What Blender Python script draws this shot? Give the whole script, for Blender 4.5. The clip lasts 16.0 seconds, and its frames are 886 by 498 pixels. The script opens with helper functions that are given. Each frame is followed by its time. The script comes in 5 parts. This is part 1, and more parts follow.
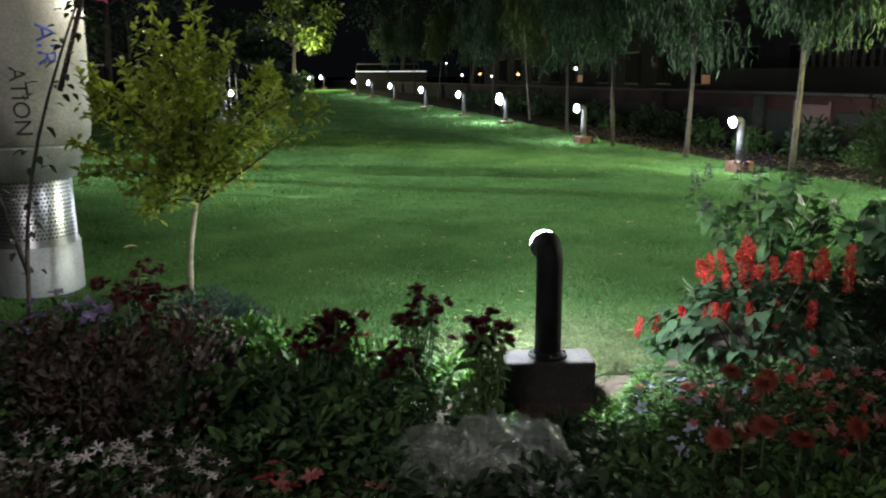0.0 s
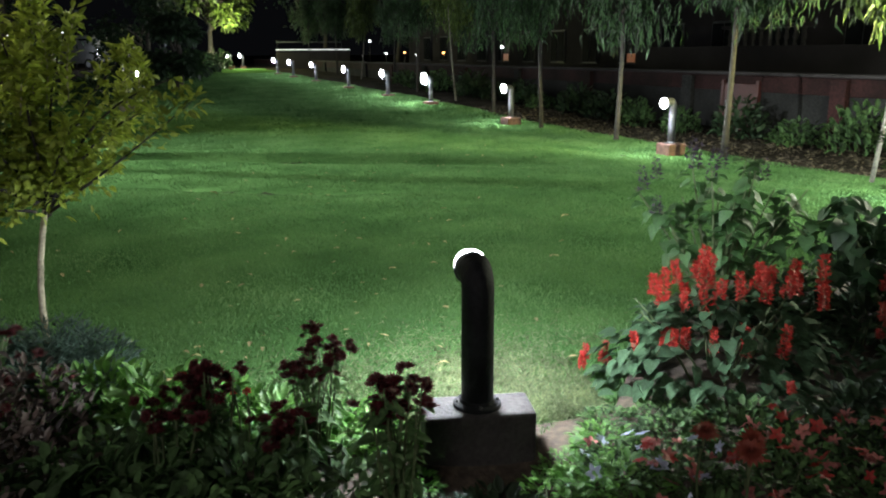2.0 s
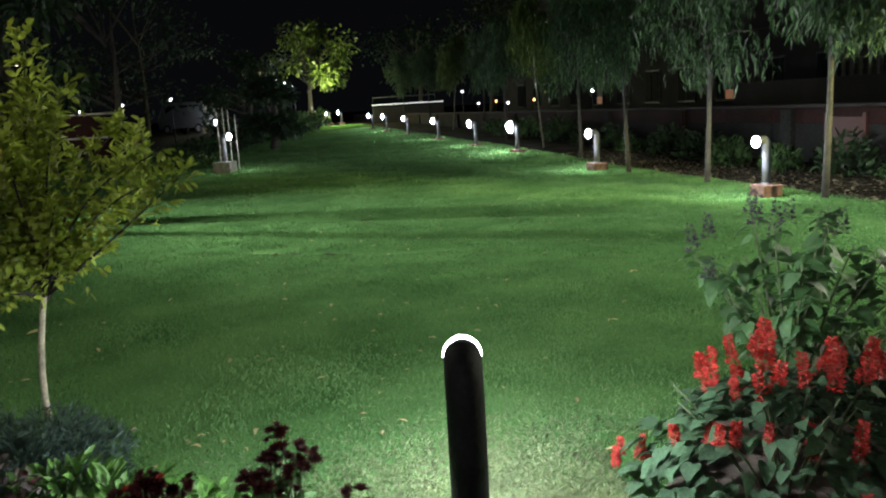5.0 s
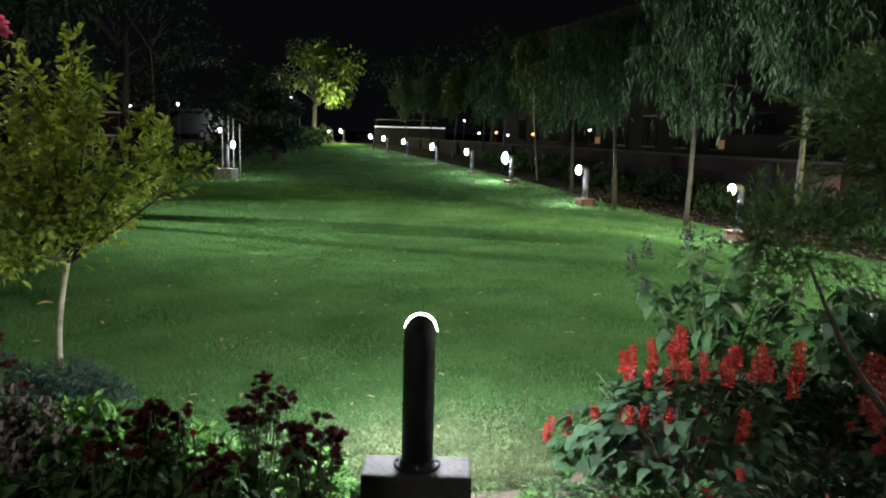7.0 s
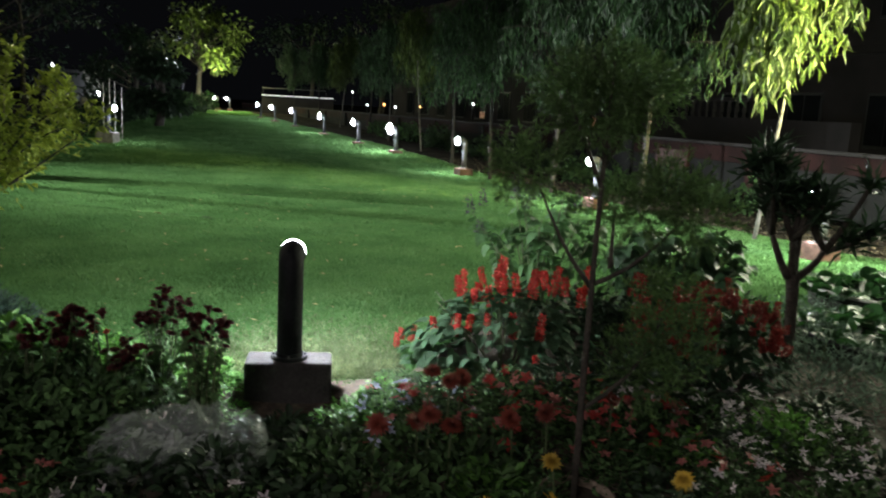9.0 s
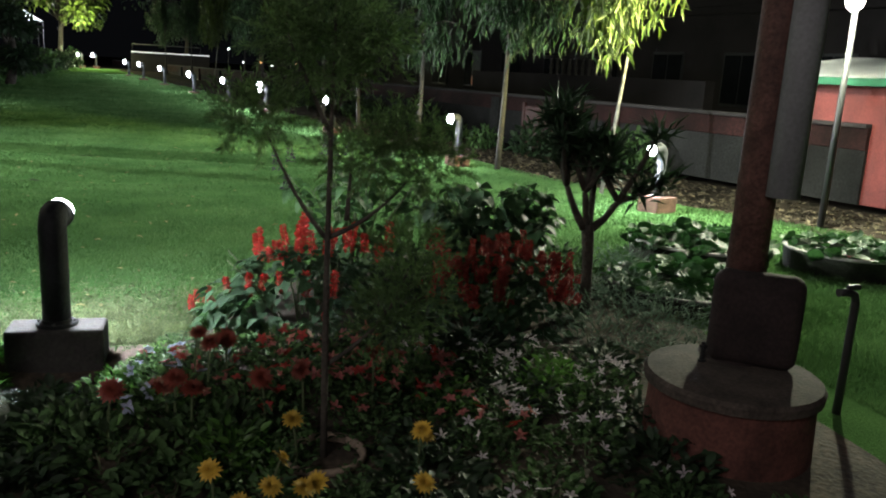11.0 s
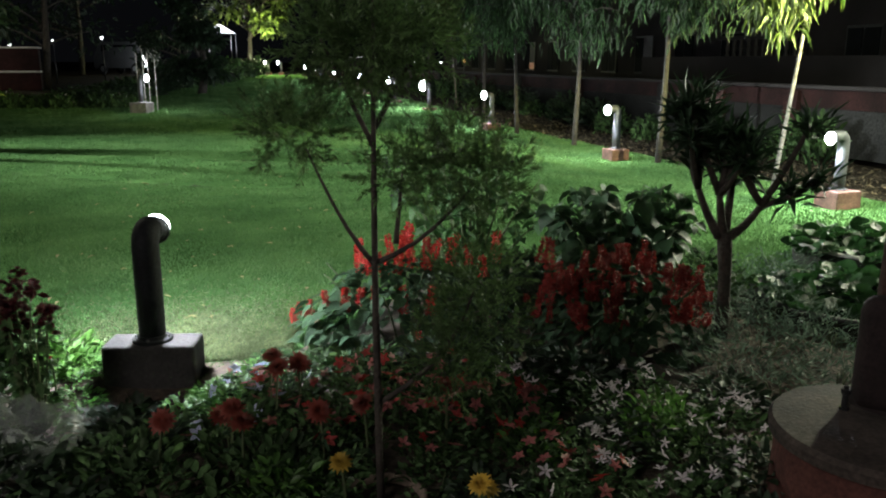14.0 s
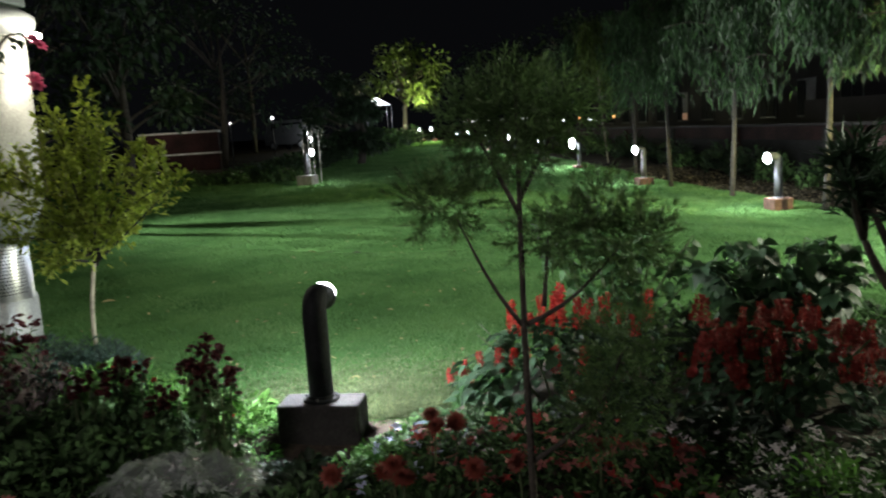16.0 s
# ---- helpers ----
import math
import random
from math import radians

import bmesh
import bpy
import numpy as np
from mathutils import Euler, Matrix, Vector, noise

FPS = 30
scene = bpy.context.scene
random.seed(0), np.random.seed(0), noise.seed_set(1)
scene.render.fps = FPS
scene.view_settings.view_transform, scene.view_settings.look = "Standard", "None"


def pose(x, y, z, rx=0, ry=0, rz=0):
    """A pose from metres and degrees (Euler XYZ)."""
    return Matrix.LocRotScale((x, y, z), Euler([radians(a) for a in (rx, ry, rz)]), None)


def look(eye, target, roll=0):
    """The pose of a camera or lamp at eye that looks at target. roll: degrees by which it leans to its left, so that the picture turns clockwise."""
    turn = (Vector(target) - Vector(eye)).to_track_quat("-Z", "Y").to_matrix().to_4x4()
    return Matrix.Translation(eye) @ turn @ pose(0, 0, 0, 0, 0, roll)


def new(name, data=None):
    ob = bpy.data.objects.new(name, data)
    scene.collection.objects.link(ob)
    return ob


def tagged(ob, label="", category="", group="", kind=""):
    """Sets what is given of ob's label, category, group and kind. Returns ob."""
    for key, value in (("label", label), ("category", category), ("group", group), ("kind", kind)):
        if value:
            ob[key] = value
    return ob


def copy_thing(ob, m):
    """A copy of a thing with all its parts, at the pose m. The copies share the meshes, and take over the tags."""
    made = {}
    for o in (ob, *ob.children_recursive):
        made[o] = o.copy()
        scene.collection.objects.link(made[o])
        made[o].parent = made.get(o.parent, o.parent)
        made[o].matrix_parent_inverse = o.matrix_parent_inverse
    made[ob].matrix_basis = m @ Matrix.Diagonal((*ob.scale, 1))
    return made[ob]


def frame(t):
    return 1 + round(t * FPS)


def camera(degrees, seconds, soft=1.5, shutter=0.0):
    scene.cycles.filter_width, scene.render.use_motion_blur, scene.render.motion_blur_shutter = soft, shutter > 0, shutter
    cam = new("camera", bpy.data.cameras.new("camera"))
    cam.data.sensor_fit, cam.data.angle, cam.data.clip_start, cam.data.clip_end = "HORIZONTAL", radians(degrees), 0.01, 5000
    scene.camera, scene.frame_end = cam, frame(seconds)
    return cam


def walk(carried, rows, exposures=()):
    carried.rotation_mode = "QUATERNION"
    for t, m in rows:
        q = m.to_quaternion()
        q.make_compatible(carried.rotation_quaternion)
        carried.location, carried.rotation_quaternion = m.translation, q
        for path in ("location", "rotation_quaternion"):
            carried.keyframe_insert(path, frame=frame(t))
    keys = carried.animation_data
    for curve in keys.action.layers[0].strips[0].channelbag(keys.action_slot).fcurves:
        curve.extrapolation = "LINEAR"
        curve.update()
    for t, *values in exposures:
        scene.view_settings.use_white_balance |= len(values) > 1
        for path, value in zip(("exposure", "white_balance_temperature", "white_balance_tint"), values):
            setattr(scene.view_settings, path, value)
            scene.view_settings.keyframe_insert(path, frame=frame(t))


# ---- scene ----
cam = camera(58.7, 16.0, 2.0, 0.35)
PATH = [
    (0, (0.939, 0.276, 1.263), (1.071, 2.224, 0.832), -0.3),
    (0.5, (0.939, 0.439, 1.257), (1.162, 2.374, 0.806), -0.7),
    (1, (0.92, 0.641, 1.269), (1.235, 2.559, 0.798), -0.5),
    (1.5, (0.955, 0.79, 1.272), (1.305, 2.698, 0.784), -0.3),
    (2, (1.078, 0.927, 1.273), (1.385, 2.843, 0.79), -0.3),
    (2.5, (1.161, 1.066, 1.283), (1.416, 2.996, 0.828), -0.2),
    (3, (1.114, 1.163, 1.29), (1.362, 3.103, 0.871), 0.0),
    (3.5, (1.144, 1.189, 1.29), (1.365, 3.137, 0.896), 0.0),
    (4, (1.302, 1.215, 1.275), (1.403, 3.17, 0.868), -0.8),
    (4.5, (1.417, 1.265, 1.256), (1.452, 3.221, 0.844), -2.2),
    (5, (1.48, 1.26, 1.289), (1.53, 3.227, 0.929), -3.4),
    (5.2, (1.493, 1.247, 1.282), (1.566, 3.217, 0.943), -3.6),
    (7.3, (1.574, 0.612, 1.251), (1.641, 2.589, 0.958), 1.7),
    (7.5, (1.642, 0.518, 1.238), (1.701, 2.493, 0.932), 1.5),
    (8, (1.722, 0.353, 1.235), (1.823, 2.326, 0.925), 1.0),
    (8.5, (1.671, 0.108, 1.236), (1.889, 2.072, 0.928), 0.8),
    (9, (1.616, -0.04, 1.233), (1.965, 1.898, 0.884), 3.1),
    (9.5, (1.675, -0.075, 1.238), (2.135, 1.833, 0.857), 4.0),
    (10, (1.866, -0.117, 1.222), (2.447, 1.749, 0.798), 3.9),
    (10.2, (1.943, -0.155, 1.212), (2.554, 1.696, 0.765), 3.5),
    (12.3, (2.207, 0.095, 1.246), (2.746, 1.977, 0.837), 1.3),
    (12.5, (2.257, 0.111, 1.242), (2.751, 2.004, 0.824), 1.1),
    (13, (2.397, 0.149, 1.249), (2.765, 2.064, 0.804), 1.4),
    (13.5, (2.477, 0.158, 1.236), (2.684, 2.093, 0.775), 0.8),
    (14, (2.473, 0.153, 1.252), (2.645, 2.091, 0.789), 0.2),
    (14.5, (2.481, 0.133, 1.258), (2.635, 2.08, 0.828), -0.5),
    (15, (2.473, 0.111, 1.263), (2.576, 2.069, 0.866), -0.8),
    (15.5, (2.475, 0.103, 1.266), (2.44, 2.071, 0.909), -2.0),
    (16, (2.49, 0.05, 1.288), (2.277, 2.015, 0.982), -3.6),
]
walk(cam, [(t, look(eye, target, roll)) for t, eye, target, roll in PATH])

# ---- world and large lights ----
NIGHT = bpy.data.worlds.new("night")
NIGHT.use_nodes = True
NIGHT.node_tree.nodes["Background"].inputs[0].default_value = (0.75, 0.82, 1.0, 1)
NIGHT.node_tree.nodes["Background"].inputs[1].default_value = 0.003
scene.world = NIGHT
rng = np.random.default_rng(7)


def lamp(name, kind, m, power, color=(1, 1, 1), size=0.05, angle=120, blend=0.6):
    data = bpy.data.lights.new(name, kind)
    data.energy, data.color = power, color
    if kind == "AREA":
        data.shape, data.size = "DISK", size
    else:
        data.shadow_soft_size = size
    if kind == "SPOT":
        data.spot_size, data.spot_blend = radians(angle), blend
    ob = new(name, data)
    ob.matrix_world = m
    return tagged(ob, "", "", "", "structure")


COOL, WARM, LIME = (0.86, 0.93, 1.0), (1.0, 0.95, 0.76), (0.95, 1.0, 0.72)
# an assumed, unseen fill behind the camera, the street lamp past the lotus tubs, unseen floods added over the lawn
lamp("rear_fill_light", "AREA", look((-0.7, -2.1, 3.4), (1.2, 3.2, 0)), 92, (1.0, 0.93, 0.90), 2.4)
lamp("street_light", "POINT", pose(7.76, 5.92, 2.06), 1000, LIME, 0.07)
# unseen spot added to brighten the middle of the lawn
lamp("lawn_fill_left", "SPOT", look((-4.6, 11.6, 5.0), (3.8, 9.0, 0.0)), 3100, (0.92, 1.0, 0.90), 0.2, 70, 1.0)
# unseen spot, set so that the added poles cast streaks over the grass
lamp("streak_light_far_left", "SPOT", look((-9.0, 13.5, 3.6), (3.0, 10.3, 0.0)), 11200, (0.92, 1.0, 0.95), 0.04, 50, 0.9)
lamp("column_light", "POINT", pose(-0.50, 5.25, 1.96), 28, WARM, 0.05)
lamp("tree_light_far", "POINT", pose(-3.0, 44.4, 2.7), 900, (0.95, 1.0, 0.5), 0.15)
lamp("tent_light", "POINT", pose(-6.85, 51.2, 2.55), 420, COOL, 0.3)
# extra spot beside the street lamp, added to brighten the near tree's crown
lamp("crown_fill_light", "SPOT", look((7.85, 6.0, 2.12), (6.75, 8.1, 2.0)), 3600, (1.0, 0.95, 0.36), 0.05, 50, 0.8)
# added point with no lamp body, lifts the red barrier out of the dark
lamp("barrier_fill_light", "POINT", pose(-11.2, 27.6, 2.3), 90, WARM, 0.1)
lamp("canopy_light", "POINT", pose(9.6, 6.6, 1.75), 12, COOL, 0.1)


# ---- materials ----
def mat(name, color, rough=0.6, metal=0.0, var=0.3, scale=6.0, bump=0.15, fine=70.0, island=0.0, obj=0.0,
        through_light=0.0, second=None, gloss=0.5, holes=0.0):
    m = bpy.data.materials.new(name)
    m.use_nodes = True
    t = m.node_tree
    b = t.nodes["Principled BSDF"]
    b.inputs["Roughness"].default_value, b.inputs["Metallic"].default_value = rough, metal
    b.inputs["Specular IOR Level"].default_value = gloss
    tc = t.nodes.new("ShaderNodeTexCoord")
    n1, n2 = t.nodes.new("ShaderNodeTexNoise"), t.nodes.new("ShaderNodeTexNoise")
    n1.inputs["Scale"].default_value, n1.inputs["Detail"].default_value = scale, 5
    n2.inputs["Scale"].default_value, n2.inputs["Detail"].default_value = fine, 3
    for n in (n1, n2):
        t.links.new(tc.outputs["Object"], n.inputs["Vector"])
    mix = t.nodes.new("ShaderNodeMix")
    mix.data_type = "RGBA"
    hi = second or tuple(min(1, c * (1 + var)) for c in color)
    mix.inputs["A"].default_value = (*[c * (1 - var) for c in color], 1)
    mix.inputs["B"].default_value = (*hi, 1)
    ramp = t.nodes.new("ShaderNodeMapRange")
    ramp.inputs["From Min"].default_value, ramp.inputs["From Max"].default_value = 0.32, 0.68
    t.links.new(n1.outputs["Fac"], ramp.inputs["Value"])
    t.links.new(ramp.outputs["Result"], mix.inputs["Factor"])
    grain = t.nodes.new("ShaderNodeHueSaturation")
    gr = t.nodes.new("ShaderNodeMapRange")
    gr.inputs["To Min"].default_value, gr.inputs["To Max"].default_value = 1 - var * 0.8, 1 + var * 0.8
    gr.inputs["From Min"].default_value, gr.inputs["From Max"].default_value = 0.3, 0.7
    t.links.new(n2.outputs["Fac"], gr.inputs["Value"])
    value = gr.outputs["Result"]
    for amount, node, socket in ((island, "ShaderNodeNewGeometry", "Random Per Island"), (obj, "ShaderNodeObjectInfo", "Random")):
        if amount:
            g, r, x = t.nodes.new(node), t.nodes.new("ShaderNodeMapRange"), t.nodes.new("ShaderNodeMath")
            r.inputs["To Min"].default_value, r.inputs["To Max"].default_value = 1 - amount, 1 + amount
            x.operation = "MULTIPLY"
            t.links.new(g.outputs[socket], r.inputs["Value"])
            t.links.new(r.outputs["Result"], x.inputs[0])
            t.links.new(value, x.inputs[1])
            value = x.outputs[0]
    t.links.new(value, grain.inputs["Value"])
    t.links.new(mix.outputs["Result"], grain.inputs["Color"])
    t.links.new(grain.outputs["Color"], b.inputs["Base Color"])
    if bump:
        bp = t.nodes.new("ShaderNodeBump")
        bp.inputs["Strength"].default_value, bp.inputs["Distance"].default_value = bump, 0.01
        t.links.new(n2.outputs["Fac"], bp.inputs["Height"])
        t.links.new(bp.outputs["Normal"], b.inputs["Normal"])
    if through_light:
        tr, ms = t.nodes.new("ShaderNodeBsdfTranslucent"), t.nodes.new("ShaderNodeMixShader")
        ms.inputs["Fac"].default_value = through_light
        t.links.new(grain.outputs["Color"], tr.inputs["Color"])
        t.links.new(b.outputs["BSDF"], ms.inputs[1])
        t.links.new(tr.outputs["BSDF"], ms.inputs[2])
        t.links.new(ms.outputs["Shader"], t.nodes["Material Output"].inputs["Surface"])
    return m


def glow(name, color, strength):
    m = bpy.data.materials.new(name)
    m.use_nodes = True
    b = m.node_tree.nodes["Principled BSDF"]
    b.inputs["Base Color"].default_value = (0.8, 0.8, 0.8, 1)
    b.inputs["Emission Color"].default_value, b.inputs["Emission Strength"].default_value = (*color, 1), strength
    return m


M_SOIL = mat("soil", (0.06, 0.045, 0.032), 0.95, var=0.5, scale=5, bump=0.8, fine=40)
M_EARTH = mat("bare_earth", (0.026, 0.021, 0.016), 1.0, var=0.6, scale=1.6, bump=1.0, fine=25, gloss=0.05)
M_LAWN = mat("lawn_turf", (0.068, 0.160, 0.050), 1.0, var=0.3, scale=1.4, bump=1.0, fine=90, second=(0.102, 0.205, 0.068), gloss=0.0)
M_BLADE = mat("grass_blade", (0.082, 0.185, 0.060), 0.8, var=0.25, scale=1.1, bump=0, island=0.18, through_light=0.25, second=(0.125, 0.235, 0.085), gloss=0.1)
M_DRY = mat("dry_leaf", (0.34, 0.28, 0.13), 0.8, var=0.3, obj=0.3, scale=20)
M_PIPE = mat("black_painted_pipe", (0.007, 0.008, 0.009), 0.7, gloss=0.2, var=0.4, scale=9, bump=0.25, fine=60)
M_PIPEG = mat("grey_painted_pipe", (0.055, 0.058, 0.064), 0.6, var=0.2, scale=9, bump=0.2)
M_PLINTH = mat("concrete_plinth", (0.17, 0.155, 0.15), 0.9, var=0.3, scale=12, bump=0.6, fine=80)
# plinth concrete darkened in colour so that its front reads as shaded
M_NEARBLOCK = mat("shaded_concrete_block", (0.03, 0.027, 0.026), 0.9, var=0.35, scale=12, bump=0.5, fine=60)
M_BRICKRED = mat("red_plinth", (0.12, 0.06, 0.046), 0.9, var=0.35, scale=12, bump=0.6, fine=80)
M_LENS = glow("lit_lens", (0.9, 0.96, 1.0), 30)
M_BULB = glow("lit_bulb", (1.0, 0.95, 0.8), 25)
M_ORANGE = glow("orange_window", (1.0, 0.32, 0.08), 0.12)
M_FARWHITE = glow("far_lights", (0.95, 0.97, 1.0), 6)
M_STRIP = glow("parapet_glow", (0.95, 0.97, 1.0), 0.8)
# lit copy of the willow leaf: yellow lamplight is put into its colour
M_WILLOWLIT = mat("lamplit_willow_leaf", (0.052, 0.085, 0.014), 0.5, var=0.25, bump=0, island=0.5, through_light=0.35, second=(0.08, 0.12, 0.02))
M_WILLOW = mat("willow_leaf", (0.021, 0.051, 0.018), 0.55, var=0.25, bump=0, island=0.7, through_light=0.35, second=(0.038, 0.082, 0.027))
M_YELLOW = mat("yellow_green_leaf", (0.25, 0.33, 0.05), 0.5, var=0.3, bump=0, island=0.5, through_light=0.42, scale=3, second=(0.37, 0.45, 0.07))
M_CYPRESS = mat("feathery_leaf", (0.085, 0.148, 0.048), 0.7, var=0.3, bump=0, island=0.45, through_light=0.25, scale=9, second=(0.09, 0.17, 0.05))
M_SALVIA = mat("salvia_leaf", (0.034, 0.070, 0.034), 0.7, gloss=0.15, var=0.25, bump=0.3, obj=0.35, through_light=0.2, second=(0.06, 0.115, 0.058))
M_BIGLEAF = mat("big_leaf", (0.07, 0.155, 0.056), 0.5, var=0.25, bump=0.3, obj=0.4, through_light=0.22, second=(0.085, 0.19, 0.065))
M_DARKBIG = mat("dark_broad_leaf", (0.034, 0.078, 0.032), 0.5, var=0.25, bump=0.3, obj=0.4, through_light=0.2, second=(0.045, 0.1, 0.038))
M_LOTUS = mat("lotus_leaf", (0.030, 0.09, 0.026), 0.45, gloss=0.18, var=0.3, bump=0.2, obj=0.4, through_light=0.2, second=(0.045, 0.12, 0.036))
M_BEDLEAF = mat("bed_leaf", (0.055, 0.108, 0.044), 0.7, gloss=0.25, var=0.3, bump=0, island=0.75, through_light=0.25, scale=4, second=(0.072, 0.135, 0.045))
M_LETTUCE = mat("fresh_leaf", (0.07, 0.19, 0.035), 0.5, var=0.3, bump=0, island=0.45, through_light=0.3, scale=4, second=(0.12, 0.26, 0.05))
M_FERN = mat("grey_green_leaf", (0.11, 0.18, 0.125), 0.7, var=0.3, bump=0, island=0.6, through_light=0.25, second=(0.15, 0.22, 0.16))
M_BRONZE = mat("bronze_leaf", (0.075, 0.05, 0.046), 0.7, var=0.35, bump=0, island=0.8, through_light=0.2, second=(0.10, 0.085, 0.07), gloss=0.3)
M_BLUEGREEN = mat("blue_green_leaf", (0.045, 0.09, 0.065), 0.65, var=0.3, bump=0, island=0.45, through_light=0.2, second=(0.07, 0.12, 0.09))
M_SILVER = mat("silver_leaf", (0.22, 0.25, 0.23), 0.7, var=0.25, bump=0, island=0.4, through_light=0.2, second=(0.3, 0.33, 0.31))
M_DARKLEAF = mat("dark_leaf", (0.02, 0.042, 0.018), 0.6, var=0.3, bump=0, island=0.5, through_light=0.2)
M_STEM = mat("green_stem", (0.07, 0.10, 0.04), 0.7, var=0.3)
M_BARKY = mat("pale_young_bark", (0.30, 0.27, 0.19), 0.85, var=0.3, scale=20, bump=0.4)
M_BARKW = mat("whitish_bark", (0.15, 0.14, 0.12), 0.9, var=0.4, scale=14, bump=0.5)
M_BARK = mat("pale_bark", (0.030, 0.026, 0.022), 0.9, var=0.4, scale=14, bump=0.6)
M_BARKD = mat("dark_bark", (0.05, 0.042, 0.034), 0.9, var=0.4, scale=14, bump=0.8)
M_SCARLET = mat("scarlet_petal", (0.44, 0.024, 0.022), 0.6, var=0.2, bump=0, island=0.35, through_light=0.25, second=(0.56, 0.055, 0.04))
M_MAROON = mat("maroon_petal", (0.065, 0.006, 0.009), 0.7, var=0.3, bump=0, island=0.4, through_light=0.15)
M_DEEPRED = mat("deep_red_petal", (0.28, 0.028, 0.022), 0.65, var=0.3, bump=0, island=0.25, through_light=0.2)
M_PINK = mat("pink_petal", (0.62, 0.12, 0.24), 0.6, var=0.25, bump=0, obj=0.3, through_light=0.25, scale=30)
M_PINKRED = mat("pink_red_petal", (0.34, 0.07, 0.06), 0.6, var=0.4, bump=0, obj=0.3, through_light=0.25, scale=45, second=(0.48, 0.18, 0.17))
M_WHITEP = mat("white_petal", (0.58, 0.52, 0.55), 0.6, var=0.15, bump=0, obj=0.25, through_light=0.25, scale=30)
M_LILAC = mat("lilac_petal", (0.25, 0.18, 0.37), 0.6, var=0.25, bump=0, obj=0.3, through_light=0.25, scale=30)
M_PALEBLUE = mat("pale_blue_petal", (0.45, 0.48, 0.66), 0.6, var=0.2, bump=0, obj=0.25, through_light=0.25, scale=30)
M_ORANGEP = mat("orange_red_petal", (0.19, 0.036, 0.022), 0.65, var=0.3, bump=0, obj=0.25, through_light=0.2, scale=40)
M_MARIGOLD = mat("yellow_petal", (0.55, 0.36, 0.05), 0.65, var=0.25, bump=0, obj=0.2, through_light=0.2, scale=40)
M_PURPLE = mat("dark_purple_floret", (0.028, 0.017, 0.036), 0.7, var=0.3, bump=0, island=0.4)
M_STEEL = mat("perforated_steel", (0.55, 0.56, 0.58), 0.3, 0.9, var=0.2, scale=3, bump=0.1)
M_GREYRING = mat("grey_ring", (0.35, 0.36, 0.37), 0.45, 0.3, var=0.2, scale=4)
M_COLUMN = mat("white_printed_sheet", (0.38, 0.37, 0.35), 0.45, var=0.25, scale=3, bump=0.08)
M_BLUEINK = mat("blue_ink", (0.04, 0.06, 0.5), 0.5, var=0.1)
M_BLACKINK = mat("black_ink", (0.03, 0.03, 0.035), 0.5, var=0.1)
M_DRUM = mat("red_painted_concrete", (0.10, 0.036, 0.028), 0.85, var=0.4, scale=7, bump=0.25)
M_DRUMTOP = mat("worn_concrete", (0.062, 0.048, 0.040), 0.92, var=0.45, scale=7, bump=0.3)
M_RUST = mat("rusty_red_paint", (0.10, 0.046, 0.038), 0.75, var=0.45, scale=9, bump=0.5)
M_PVC = mat("grey_plastic", (0.27, 0.27, 0.29), 0.7, var=0.15, scale=6)
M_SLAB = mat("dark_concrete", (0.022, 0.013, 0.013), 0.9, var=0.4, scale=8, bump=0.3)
M_BLACK = mat("black_metal", (0.02, 0.02, 0.022), 0.5, var=0.3)
M_RIM = mat("pale_rim", (0.36, 0.35, 0.33), 0.6, var=0.3, scale=10, bump=0.3)
# plain greenish black for the tubs' outer walls
M_TUBWALL = mat("dark_tub_wall", (0.018, 0.022, 0.014), 0.95, var=0.5, scale=6, bump=0.4)
M_TUB = mat("dark_tub", (0.035, 0.035, 0.038), 0.6, var=0.3)
M_POTRIM = mat("weathered_pot", (0.22, 0.17, 0.13), 0.85, var=0.3, scale=9, bump=0.4)
M_WATER = mat("pond_water", (0.01, 0.014, 0.012), 0.05, var=0.2, bump=0.1, fine=12)
# wall and facade colours near black: the lack of light is put into them
M_WALL = mat("unlit_grey_plaster", (0.013, 0.013, 0.0135), 0.95, gloss=0.2, var=0.65, scale=0.9, bump=0.5, fine=30)
M_REDWALL = mat("unlit_red_wall_paint", (0.018, 0.0062, 0.0064), 0.9, gloss=0.2, var=0.6, scale=1.3, bump=0.4, fine=30)
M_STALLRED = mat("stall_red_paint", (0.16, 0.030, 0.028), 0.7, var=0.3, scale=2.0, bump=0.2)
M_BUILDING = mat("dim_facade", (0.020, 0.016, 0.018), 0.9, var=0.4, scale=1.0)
M_GLASS = mat("dark_pane", (0.008, 0.009, 0.011), 0.6, gloss=0.05, var=0.2, bump=0)
M_CANVAS = mat("white_canvas", (0.75, 0.76, 0.76), 0.7, var=0.12, scale=3, through_light=0.35)
M_GREENTRIM = mat("green_canvas", (0.03, 0.16, 0.09), 0.7, var=0.2)
M_CARPAINT = mat("silver_car_paint", (0.18, 0.184, 0.188), 0.3, 0.3, var=0.08, bump=0)
M_TYRE = mat("tyre_rubber", (0.02, 0.02, 0.02), 0.8, var=0.2)

M_PLASTIC = mat("clear_plastic", (0.55, 0.6, 0.58), 0.18, var=0.15, bump=0.4, fine=25)
for node in M_PLASTIC.node_tree.nodes:
    if node.type == "BSDF_PRINCIPLED":
        node.inputs["Alpha"].default_value = 0.17


# ---- mesh helpers ----
def ob_mesh(name, verts, faces, material, parent=None, smooth=False, label=""):
    me = bpy.data.meshes.new(name)
    me.from_pydata([tuple(v) for v in verts], [], [tuple(f) for f in faces])
    if smooth:
        me.polygons.foreach_set("use_smooth", [True] * len(me.polygons))
    me.materials.append(material)
    ob = new(name, me)
    ob.parent = parent
    return tagged(ob, label)


